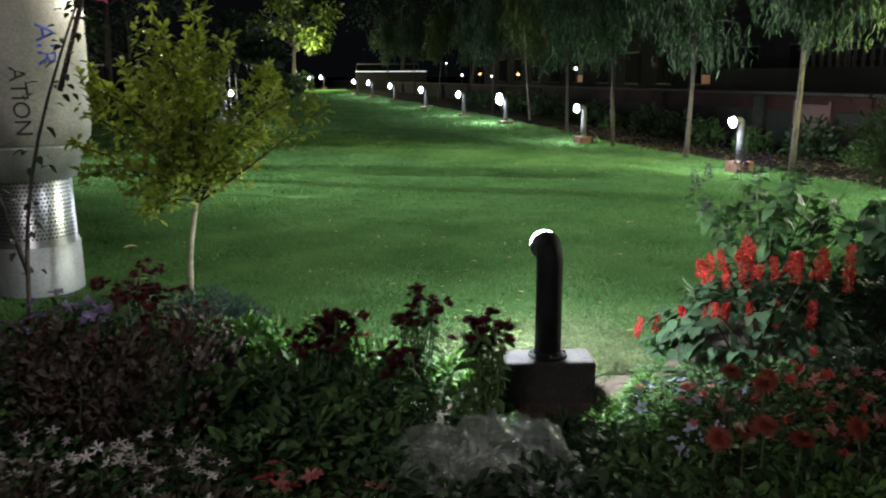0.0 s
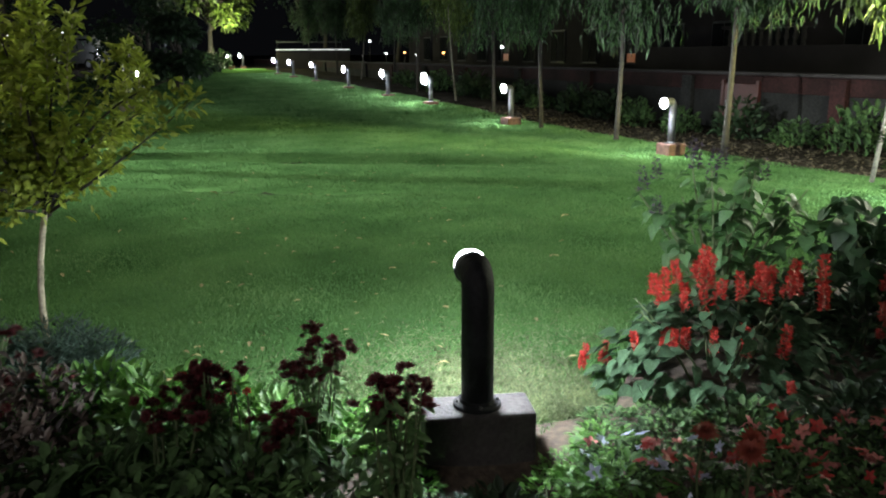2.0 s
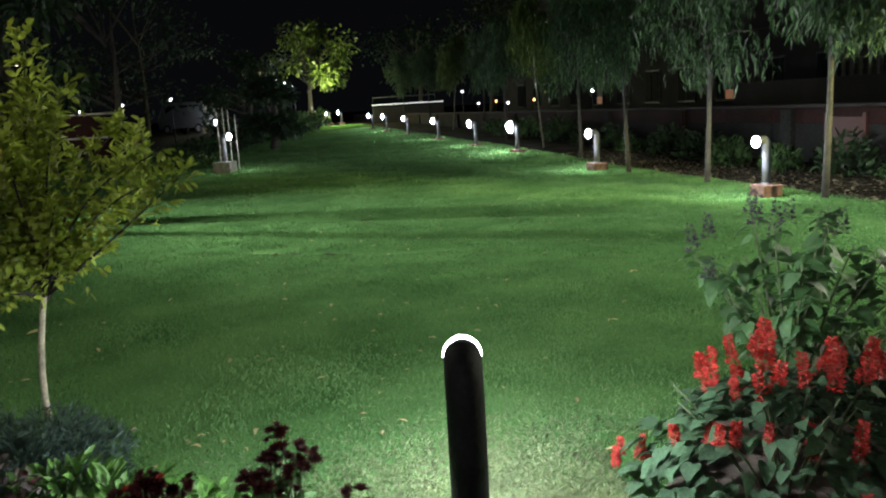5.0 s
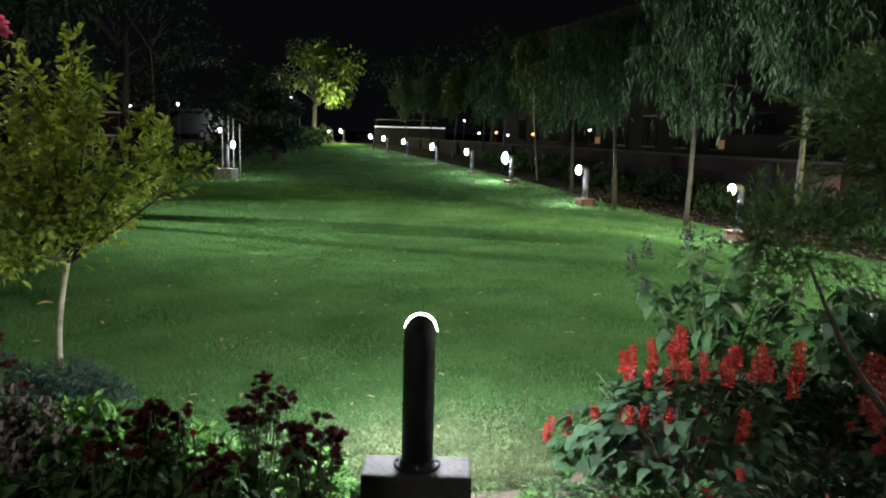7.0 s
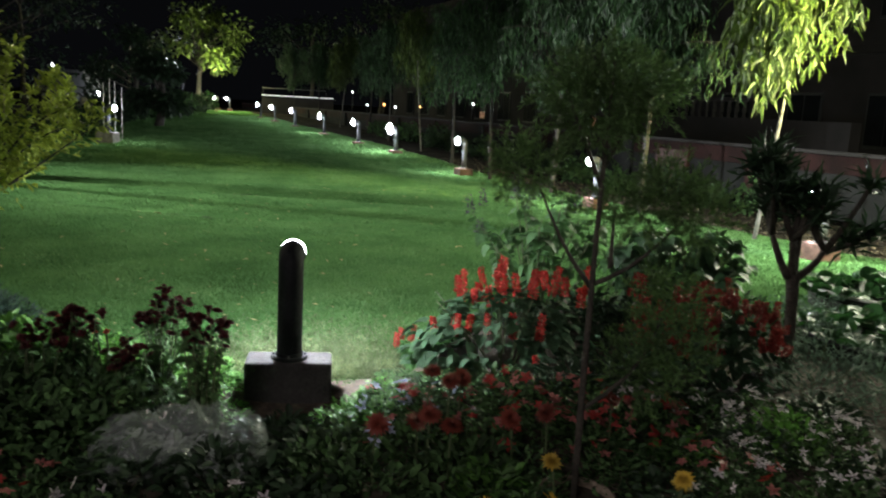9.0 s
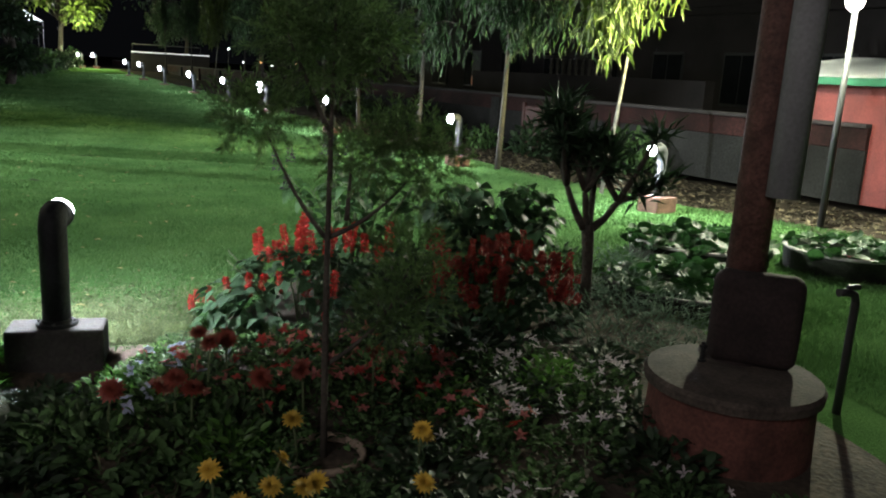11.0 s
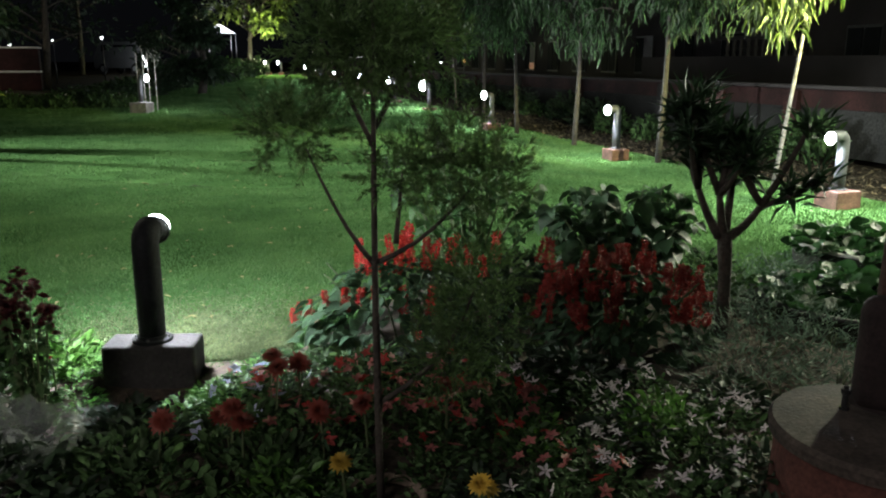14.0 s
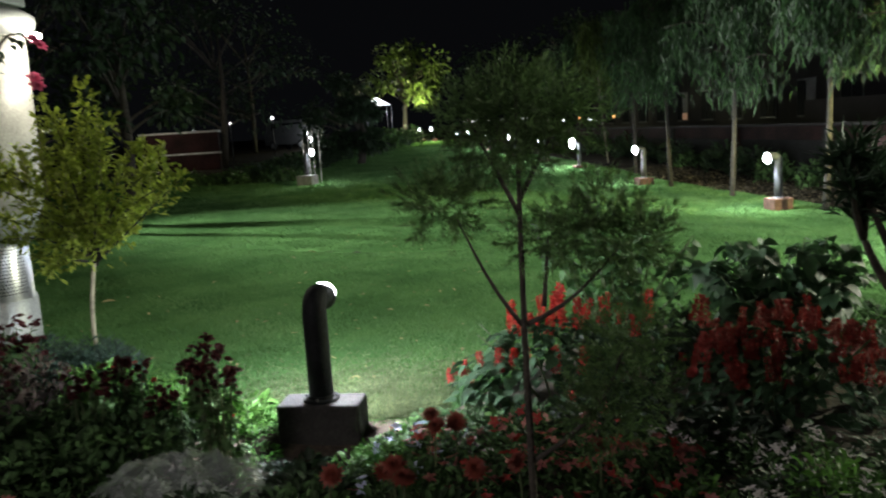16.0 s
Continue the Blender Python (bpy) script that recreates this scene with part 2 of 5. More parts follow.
def big_mesh(name, verts, tris, material, parent=None, label=""):
    """A mesh of triangles from arrays."""
    me = bpy.data.meshes.new(name)
    verts, tris = np.asarray(verts, np.float32), np.asarray(tris, np.int32)
    me.vertices.add(len(verts))
    me.vertices.foreach_set("co", verts.ravel())
    me.loops.add(tris.size)
    me.loops.foreach_set("vertex_index", tris.ravel())
    me.polygons.add(len(tris))
    me.polygons.foreach_set("loop_start", np.arange(0, tris.size, 3, dtype=np.int32))
    me.polygons.foreach_set("loop_total", np.full(len(tris), 3, np.int32))
    me.update(calc_edges=True)
    me.materials.append(material)
    ob = new(name, me)
    ob.parent = parent
    return tagged(ob, label)


def part(name, bm, material, parent=None, label="", smooth=False):
    me = bpy.data.meshes.new(name)
    if smooth:
        for f in bm.faces:
            f.smooth = True
    bm.to_mesh(me)
    bm.free()
    me.materials.append(material)
    ob = new(name, me)
    ob.parent = parent
    return tagged(ob, label)


def again(ob, m, parent):
    """One more piece on the same mesh."""
    o = new(ob.name.split(".")[0], ob.data)
    o.parent, o.matrix_local = parent, m
    return o


def thing(name, m, label, category, group="", kind=""):
    ob = new(name)
    ob.matrix_world = m
    ob.empty_display_size = 0.1
    return tagged(ob, label, category, group, kind)


def box(w, d, h, bevel=0.0, m=None, segs=2):
    bm = bmesh.new()
    bmesh.ops.create_cube(bm, size=1, matrix=Matrix.Translation((0, 0, h / 2)) @ Matrix.Diagonal((w, d, h, 1)))
    if bevel:
        bmesh.ops.bevel(bm, geom=bm.edges[:], offset=bevel, segments=segs, profile=0.5, affect="EDGES")
    if m is not None:
        bmesh.ops.transform(bm, matrix=m, verts=bm.verts[:])
    return bm


def lathe(profile, n=32, closed_top=True):
    """A turned body from (radius, z) pairs."""
    bm = bmesh.new()
    rings = [[bm.verts.new((r * math.cos(2 * math.pi * i / n), r * math.sin(2 * math.pi * i / n), z)) for i in range(n)] for r, z in profile]
    for a, b in zip(rings, rings[1:]):
        for i in range(n):
            bm.faces.new((a[i], a[(i + 1) % n], b[(i + 1) % n], b[i]))
    if closed_top:
        bm.faces.new(rings[-1])
    return bm


def tube_into(bm, pts, radii, n=8):
    pts = [Vector(p) for p in pts]
    rings = []
    for i, p in enumerate(pts):
        d = (pts[min(i + 1, len(pts) - 1)] - pts[max(i - 1, 0)]).normalized()
        s = d.cross(Vector((0.31, 0.95, 0.05))).normalized()
        u = s.cross(d)
        rings.append([bm.verts.new(p + radii[i] * (math.cos(2 * math.pi * k / n) * s + math.sin(2 * math.pi * k / n) * u)) for k in range(n)])
    for a, b in zip(rings, rings[1:]):
        for k in range(n):
            f = bm.faces.new((a[k], a[(k + 1) % n], b[(k + 1) % n], b[k]))
            f.smooth = True
    bm.faces.new(rings[-1])
    bm.faces.new(rings[0][::-1])
    return bm


def tube(pts, radii, n=8):
    return tube_into(bmesh.new(), pts, radii, n)


# leaf outlines along +y, one unit long: points and triangles
LANCE = (np.array([(0, 0, 0), (0.5, 0.35, 0.1), (0, 0.45, 0), (-0.5, 0.35, 0.1), (0, 1, -0.12)]), np.array([(0, 1, 2), (0, 2, 3), (1, 4, 2), (2, 4, 3)]))
OVAL = (np.array([(0, 0, 0), (0.36, 0.2, 0.08), (0.5, 0.5, 0.1), (0.3, 0.82, 0.02), (0, 1, -0.1), (-0.3, 0.82, 0.02), (-0.5, 0.5, 0.1), (-0.36, 0.2, 0.08), (0, 0.5, 0)]),
        np.array([(0, 1, 8), (1, 2, 8), (2, 3, 8), (3, 4, 8), (4, 5, 8), (5, 6, 8), (6, 7, 8), (7, 0, 8)]))
HEART = (np.array([(0, 0.06, 0), (0.22, -0.06, 0.05), (0.46, 0.1, 0.1), (0.5, 0.36, 0.1), (0.33, 0.68, 0.03), (0, 1.0, -0.14), (-0.33, 0.68, 0.03), (-0.5, 0.36, 0.1), (-0.46, 0.1, 0.1), (-0.22, -0.06, 0.05), (0, 0.45, 0.0)]),
         np.array([(i, (i + 1) % 10, 10) for i in range(10)]))
DIAMOND = (np.array([(0, 0, 0), (0.5, 0.45, 0), (0, 1, -0.1), (-0.5, 0.45, 0)]), np.array([(0, 1, 2), (0, 2, 3)]))


def unit(v):
    return v / np.maximum(np.linalg.norm(v, axis=-1, keepdims=True), 1e-9)


def leaves(shape, pos, way, length, width, tilt=0.6):
    """Arrays of one mesh with a leaf at each place, growing along its way."""
    tv, tf = shape
    pos, way = np.asarray(pos, float), unit(np.asarray(way, float))
    n = len(pos)
    length = np.broadcast_to(length, n).astype(float)
    width = np.broadcast_to(width, n).astype(float)
    side = unit(np.cross(way, np.array([0, 0, 1.0]) + 0.02 * rng.normal(size=(n, 3))))
    face = np.cross(side, way)
    a = rng.normal(0, tilt, n)[:, None]
    s2, f2 = side * np.cos(a) + face * np.sin(a), face * np.cos(a) - side * np.sin(a)
    v = (pos[:, None] + tv[None, :, 0:1] * (s2 * width[:, None])[:, None] + tv[None, :, 1:2] * (way * length[:, None])[:, None]
         + tv[None, :, 2:3] * (f2 * length[:, None])[:, None])
    f = tf[None] + (np.arange(n) * len(tv))[:, None, None]
    return v.reshape(-1, 3), f.reshape(-1, 3)


def join(*pieces):
    vs, fs, k = [], [], 0
    for v, f in pieces:
        vs.append(v)
        fs.append(f + k)
        k += len(v)
    return np.concatenate(vs), np.concatenate(fs)


def ball(n, r, flat=1.0, shell=0.5):
    """Places within a ball, most near its skin."""
    d = unit(rng.normal(size=(n, 3)))
    rad = r * (1 - (1 - shell) * rng.random(n) ** 1.5)
    return d * rad[:, None] * np.array([1, 1, flat]), d


LEAF_MESHES = {}


def leaf_piece(kind, shape, ratio, material, bend):
    key = (kind, bend)
    if key not in LEAF_MESHES:
        v = shape[0].copy()
        v[:, 0] *= ratio
        v[:, 2] -= bend * v[:, 1] ** 2
        me = bpy.data.meshes.new("leaf")
        me.from_pydata([tuple(p) for p in v], [], [tuple(int(i) for i in f) for f in shape[1]])
        me.polygons.foreach_set("use_smooth", [True] * len(me.polygons))
        me.materials.append(material)
        LEAF_MESHES[key] = me
    return LEAF_MESHES[key]


def leaf_pose(p, way, size, roll=0.0):
    y = Vector(way).normalized()
    x = y.cross(Vector((0, 0, 1)))
    x = x.normalized() if x.length > 1e-4 else Vector((1, 0, 0))
    z = x.cross(y)
    r = Matrix((x, y, z)).transposed().to_4x4()
    return Matrix.Translation(p) @ r @ pose(0, 0, 0, 0, roll, 0) @ Matrix.Diagonal((size, size, size, 1))


def put_leaf(parent, kind, shape, ratio, material, p, way, size, name="leaf"):
    me = leaf_piece(kind, shape, ratio, material, random.choice((0.12, 0.3, 0.5)))
    o = new(name, me)
    o.parent = parent
    o.matrix_local = leaf_pose(p, way, size, random.gauss(0, 18))
    return o


# ---- ground ----
def lamp_line(y):
    return 5.85 - 0.239 * (y - 11.2)


def dip(x, y):
    """The hollow in front of the near lamp."""
    return -0.13 * np.exp(-(((np.asarray(x, float) - 1.57) / 0.42) ** 2 + ((np.asarray(y, float) - 2.85) / 0.34) ** 2) ** 1.5)


def height(x, y):
    x, y = np.asarray(x, float), np.asarray(y, float)
    z = 0.52 * np.clip((y - 13) / 32, 0, 1) ** 1.3 + 1.15 * dip(x, y)
    # shallow troughs along two lines, shaped to suggest shadow streaks
    for x0, y0, x1, y1, drop, wide in ((-2.7, 11.9, 5.0, 9.35, 0.045, 0.20), (-0.6, 9.0, 2.2, 8.2, 0.045, 0.16)):
        k = (x - x0) / (x1 - x0)
        d = y - (y0 + k * (y1 - y0)) + 0.06 * np.sin(x * 2.3)
        fade = np.clip((k + 0.15) / 0.3, 0, 1) * np.clip((1.1 - k) / 0.4, 0, 1)
        z = z - drop * fade * np.exp(-(d / wide) ** 2)
    near_lamps = np.clip((x - (5.85 - 0.239 * (y - 11.2)) + 2.2) / 1.8, 0, 1)
    z = z - 0.11 * near_lamps ** 2 * (3 - 2 * near_lamps) * np.clip((y - 5.6) / 2, 0, 1) * np.clip((21 - y) / 5, 0, 1)
    return z + 0.012 * np.sin(x * 1.1 + 0.4 * y) * np.sin(y * 0.9 - 0.3 * x) * np.clip((y - 3.5) / 2, 0, 1)


def sheet(name, xs_of, ys, material, lift, label):
    cols = 60
    v, f = [], []
    for j, y in enumerate(ys):
        x0, x1 = xs_of(y)
        for i in range(cols + 1):
            x = x0 + (x1 - x0) * i / cols
            v.append((x, y, float(height(x, y)) + lift))
    for j in range(len(ys) - 1):
        for i in range(cols):
            a = j * (cols + 1) + i
            f.append((a, a + 1, a + cols + 2, a + cols + 1))
    ob = ob_mesh(name, v, f, material, None, True)
    return tagged(ob, label, "ground", "", "structure")


ys = [-60, -20, -8] + [-4 + 0.5 * i for i in range(100)] + [50, 60, 80, 120, 200, 400]
sheet("ground", lambda y: (-45 if y < 60 else -400, 45 if y < 60 else 400), ys, M_EARTH, -0.03, "bare brown earth round the lawn, in darkness")


def lawn_span(y):
    right = lamp_line(y) + 0.75 + 0.15 * math.sin(y * 1.7) if y > 6.4 else 7.6
    left = -14.0 if y < 20.6 else max(-14, -5.2 + 0.05 * (y - 20)) + 0.2 * math.sin(y)
    return left, right


lawn = sheet("lawn", lawn_span, [-2 + 0.22 * i for i in range(215)], M_LAWN, 0.0, "mown green lawn lit by lamps at night")

# bed of soil with a wavy edge
EDGE0 = [(-3.0, 3.75), (-1.2, 3.75), (-0.3, 3.75), (0.4, 3.5), (1.0, 3.32), (1.75, 3.38), (2.1, 3.42), (2.6, 4.3), (3.4, 5.0), (4.2, 5.1), (4.7, 4.3), (4.6, 3.2), (4.4, 2.4), (4.3, 1.2), (4.2, -1.0)]
edge = []
for (xa, ya), (xb, yb) in zip(EDGE0, EDGE0[1:]):
    edge += [(xa + (xb - xa) * k / 5, ya + (yb - ya) * k / 5) for k in range(5)]
edge.append(EDGE0[-1])
rows_v, rows_f = [], []
for j in range(43):
    for i, (x, y) in enumerate(edge):
        k = j / 42
        cx, cy = -3.0 + 7.2 * i / (len(edge) - 1), -1.0
        px, py = x + (cx - x) * k, y + (cy - y) * k
        rows_v.append((px, py, 0.006 + float(dip(px, py)) + 0.022 * min(1, k * 6) + 0.012 * noise.noise((px * 3, py * 3, 1))))
n_e = len(edge)
for j in range(42):
    for i in range(n_e - 1):
        a = j * n_e + i
        rows_f.append((a, a + 1, a + n_e + 1, a + n_e))
tagged(ob_mesh("flower_bed_soil", rows_v, rows_f, M_SOIL, None, True), "dark damp soil of the flower bed", "soil", "", "structure")


# ---- lamps on the lawn ----
def bollard(x, y, z, facing, pipe_mat, plinth_mat, power, size=1.0, plinth=(0.36, 0.2, 0.17), label="", head=1.0, tall=0.54, lift=0.010, hooded=False):
    """z: the plinth's top; facing: degrees from +y, anticlockwise."""
    t = thing("bollard_lamp", pose(x, y, z, 0, 0, facing), label, "garden lamp", "lamps round the lawn")
    w, d, h = plinth
    part("plinth", box(w, d, h, 0.012, Matrix.Translation((0, 0, -h))), plinth_mat, t, "rough concrete block")
    part("flange", lathe([(0.079, 0.001), (0.079, 0.010), (0.075, 0.013), (0.058, 0.014), (0.055, 0.026)], 28), pipe_mat, t)
    r, top = 0.053 * size, tall
    pts = [(0, 0, 0.012), (0, 0, 0.2), (0, 0, top - 0.03)]
    for k in range(1, 8):
        a = k * math.pi / 14
        pts.append((0, 0.062 * (1 - math.cos(a)), top - 0.03 + 0.062 * math.sin(a)))
    pts += [(0, 0.105, top + 0.026), (0, 0.146, top + 0.010)]
    part("pipe", tube(pts, [r] * len(pts), 24), pipe_mat, t, "bent round pipe")
    collar = lathe([(0.05, 0), (0.056, 0.0), (0.056, 0.02), (0.05, 0.022)], 28)
    bmesh.ops.transform(collar, matrix=pose(0, 0.140, top + 0.011, -104, 0, 0), verts=collar.verts[:])
    part("collar", collar, pipe_mat, t)
    lens = lathe([(0.055 * head * math.cos(a), 0.036 * head * math.sin(a)) for a in [i * math.pi / 14 for i in range(7)]] + [(0.004, 0.036 * head)], 28)
    bmesh.ops.transform(lens, matrix=pose(0, 0.156, top + lift, -92, 0, 0), verts=lens.verts[:])
    part("lens", lens, M_LENS, t, "glowing white glass lens", True)
    if power:
        eye = t.matrix_world @ Vector((0, 0.22 + 0.03 * (head - 1), top + 0.01))
        if hooded:
            aim = t.matrix_world @ Vector((0, 1.22, top - 1.4))
            lamp("lamp_light", "SPOT", look(eye, aim), power, COOL, 0.05, 180, 0.25)
        else:
            lamp("lamp_light", "POINT", Matrix.Translation(eye), power, COOL, 0.05)
    bolt = lathe([(0.006, 0), (0.006, 0.008), (0.003, 0.011)], 6)
    b0 = part("bolt", bolt, M_BLACK, t)
    b0.matrix_local = pose(0.067, 0, 0.012)
    for k in range(1, 4):
        again(b0, pose(0.067 * math.cos(k * math.pi / 2), 0.067 * math.sin(k * math.pi / 2), 0.012), t)
    return t


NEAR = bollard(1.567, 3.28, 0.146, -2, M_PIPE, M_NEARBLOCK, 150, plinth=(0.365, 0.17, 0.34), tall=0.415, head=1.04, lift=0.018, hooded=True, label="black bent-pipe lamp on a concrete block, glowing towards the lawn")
ROW = "grey bent-pipe lamp on a reddish block, glowing white over the lawn"
side = 90 + math.degrees(math.atan(0.239))
# head values above 1 swell the lenses to take in their glare
for x, y, z, power, head, plinth in ((6.80, 7.10, 0.10, 170, 1.1, (0.29, 0.28, 0.2)), (5.95, 11.26, 0.04, 140, 1.35, (0.29, 0.28, 0.2)), (4.85, 16.03, 0.05, 140, 1.6, (0.32, 0.3, 0.2)),
                             (3.9, 20.27, 0.12, 220, 2.6, (0.32, 0.3, 0.2)), (3.12, 23.2, 0.17, 135, 1.8, (0.32, 0.3, 0.2)), (2.22, 27.24, 0.23, 135, 1.9, (0.32, 0.3, 0.2)),
                             (1.2, 31.53, 0.31, 115, 1.8, (0.32, 0.3, 0.2)), (0.29, 34.98, 0.39, 115, 1.9, (0.32, 0.3, 0.2)), (-0.48, 38.27, 0.43, 115, 2.0, (0.32, 0.3, 0.2)),
                             (-2.75, 47.55, 0.62, 0, 2.2, (0.32, 0.3, 0.2)), (-3.2, 45.35, 0.65, 115, 2.2, (0.32, 0.3, 0.2))):
    bollard(x, y, z, side, M_PIPEG, M_BRICKRED, power, 1.0, plinth, ROW, head, 0.47 if y < 8 else 0.54)
bollard(-2.86, 19.25, 0.31, -100, M_PIPEG, M_PLINTH, 75, 1.0, (0.42, 0.4, 0.25), "grey bent-pipe lamp at the flower border, glowing", 1.5)
bollard(-6.2, 31.6, 0.57, -60, M_PIPEG, M_PLINTH, 60, 1.0, (0.42, 0.4, 0.35), "far bent-pipe lamp among dark shrubs, glowing", 1.9)
bollard(-10.1, 45.5, 0.84, -60, M_PIPEG, M_PLINTH, 60, 1.0, (0.42, 0.4, 0.35), "far bent-pipe lamp among dark shrubs, glowing", 1.5)


# ---- young yellow-green tree ----
def limb(a, b, bow, n=6):
    a, b = Vector(a), Vector(b)
    return [a.lerp(b, k / n) + Vector(bow) * math.sin(math.pi * k / n) for k in range(n + 1)]


def yellow_tree():
    t = thing("young_tree", pose(-0.12, 4.43, 0.0), "young tree with yellow-green leaves and a thin pale trunk", "tree")
    bm = tube(limb((0, 0, -0.03), (0.055, 0, 0.64), (-0.030, 0, 0)), [0.016, 0.0145, 0.014, 0.0135, 0.013, 0.0125, 0.012], 10)
    part("trunk", bm, M_BARKY, t)
    pos, way = [], []
    tips = [(-0.30, 0.1, 1.25), (-0.12, -0.1, 1.52), (0.08, 0.05, 1.57), (0.22, 0.0, 1.38), (0.44, -0.05, 1.24), (0.60, -0.16, 1.13), (-0.52, 0.0, 1.05), (-0.62, 0.1, 0.90), (-0.45, -0.2, 0.78),
            (0.35, 0.2, 0.95), (0.1, -0.3, 1.2), (-0.25, 0.3, 1.1), (0.25, -0.3, 0.98), (0.0, 0.3, 1.3), (-0.1, -0.35, 0.95), (0.5, 0.1, 1.02), (-0.35, -0.2, 1.15), (0.68, -0.18, 1.05),
            (-0.22, -0.1, 0.60), (-0.3, -0.05, 0.66), (-0.02, -0.15, 0.78), (0.3, -0.1, 0.80), (0.06, 0.05, 1.42), (-0.2, 0.0, 1.42)]
    for tx, ty, tz in [(a + 0.035, b, 0.62 + (c - 0.62) * 1.09) for a, b, c in tips]:
        start = (0.055 + random.uniform(-0.03, 0.03), random.uniform(-0.03, 0.03), random.uniform(0.6, 0.72))
        line = limb(start, (tx, ty, tz), (random.uniform(-0.05, 0.05), random.uniform(-0.05, 0.05), random.uniform(0.0, 0.1)))
        part("branch", tube(line, [0.008, 0.007, 0.006, 0.005, 0.004, 0.003, 0.002], 5), M_BARK, t)
        for k in range(105):
            s = random.uniform(0.15, 1.02)
            i = min(int(s * 6), 5)
            p = line[i].lerp(line[i + 1], s * 6 - i)
            sub = Vector((random.gauss(0, 1), random.gauss(0, 1), random.gauss(0.35, 0.8))).normalized()
            reach = random.uniform(0.0, 0.13) * (1.15 - 0.5 * s)
            for q in range(2):
                pos.append(p + sub * reach * random.uniform(0.4, 1))
                way.append(sub + Vector((random.gauss(0, 0.5), random.gauss(0, 0.5), random.gauss(0.0, 0.4))))
    for k in range(26):
        a, q = random.uniform(0, 6.283), random.random() ** 0.5
        foot = Vector((0.03 + 0.52 * q * math.cos(a), 0.36 * q * math.sin(a), 1.12 - 0.1 * q + random.uniform(0.0, 0.12) * (1 - q)))
        tip = foot + Vector((0.10 * math.cos(a) * q + random.gauss(0, 0.03), 0.05 * math.sin(a), random.uniform(0.24, 0.46) * (1 - 0.45 * q)))
        line = limb(foot, tip, (random.gauss(0, 0.02), 0, 0))
        part("branch", tube(line, [0.004, 0.004, 0.003, 0.003, 0.002, 0.002, 0.002], 5), M_BARKY, t)
        for j in range(34):
            u = j / 34
            i = min(int(u * 6), 5)
            b = 2.4 * j
            out = Vector((math.cos(b), math.sin(b), 0.9))
            pos.append(line[i].lerp(line[i + 1], u * 6 - i))
            way.append(out)
    n = len(pos)
    v, f = leaves(OVAL, pos, way, rng.uniform(0.032, 0.058, n), rng.uniform(0.016, 0.028, n))
    big_mesh("crown", v, f, M_YELLOW, t)


yellow_tree()


# ---- weeping trees along the lamps ----
def willow(seed, x, y, z, tall, wide, low, lean=0.0, first=None, turn=0, big=1.0, thick=0.043, bark=M_BARK, leaf=M_WILLOW):
    if first is not None:
        return copy_thing(first, pose(x, y, z, 0, 0, turn))
    r = random.Random(seed)
    t = thing("weeping_tree", pose(x, y, z), "slender tree with hanging narrow leaves and a pale trunk", "tree", "trees behind the lamps")
    line = limb((0, 0, -0.05), (lean, 0.05, tall), (0.05, 0.02, 0), 8)
    bm = tube(line, [thick * (1 - 0.093 * k) for k in range(9)], 9)
    part("trunk", bm, bark, t)
    pos, way, ln = [], [], []
    for k in range(26):
        h = r.uniform(low + 0.35, tall * 0.98)
        base = line[0].lerp(line[-1], h / tall)
        a, reach = r.uniform(0, 2 * math.pi), r.uniform(0.3, wide) * (1.05 - 0.35 * h / tall)
        tip = base + Vector((math.cos(a) * reach, math.sin(a) * reach, r.uniform(0.1, 0.5)))
        br = limb(base, tip, (0, 0, 0.12), 5)
        part("branch", tube(br, [0.018, 0.014, 0.011, 0.008, 0.006, 0.004], 5), M_BARKD, t)
        for s in range(int(22 / big)):
            u = r.uniform(0.2, 1.0)
            i = min(int(u * 5), 4)
            p0 = br[i].lerp(br[i + 1], u * 5 - i) + Vector((r.gauss(0, 0.09), r.gauss(0, 0.09), 0))
            drop = r.uniform(0.25, 0.85)
            drop = min(drop, max(0.1, p0.z - low + r.uniform(-0.12, 0.12)))
            sway = Vector((r.gauss(0, 0.10), r.gauss(0, 0.10), 0))
            for q in range(9):
                w = q / 9
                pos.append(p0 + sway * w + Vector((r.gauss(0, 0.03), r.gauss(0, 0.03), -drop * w)))
                way.append(Vector((r.gauss(0, 0.45), r.gauss(0, 0.45), -1)))
                ln.append(r.uniform(0.1, 0.2) * big)
    v, f = leaves(LANCE, pos, way, np.array(ln), np.array(ln) * 0.19, 1.2)
    big_mesh("crown", v, f, leaf, t)
    return t


W1 = willow(1, 6.25, 10.35, 0, 3.5, 1.25, 1.5)
W2 = willow(2, 5.69, 12.64, 0, 3.4, 1.35, 1.35)
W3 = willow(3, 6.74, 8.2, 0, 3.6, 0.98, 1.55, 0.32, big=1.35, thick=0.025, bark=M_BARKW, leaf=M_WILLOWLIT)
for w, x, y, turn in ((W1, 5.23, 15.2, 140), (W2, 5.0, 18.2, 60), (W3, 4.75, 21.6, 200), (W1, 4.2, 25.2, 250), (W2, 3.9, 29.5, 310), (W3, 3.0, 33.5, 20), (W1, 2.2, 38.0, 80), (W2, 1.0, 42.5, 170),
                      (W3, 8.9, 5.0, 130)):
    willow(0, x, y, float(height(x, y)), 0, 0, 0, 0, w, turn)


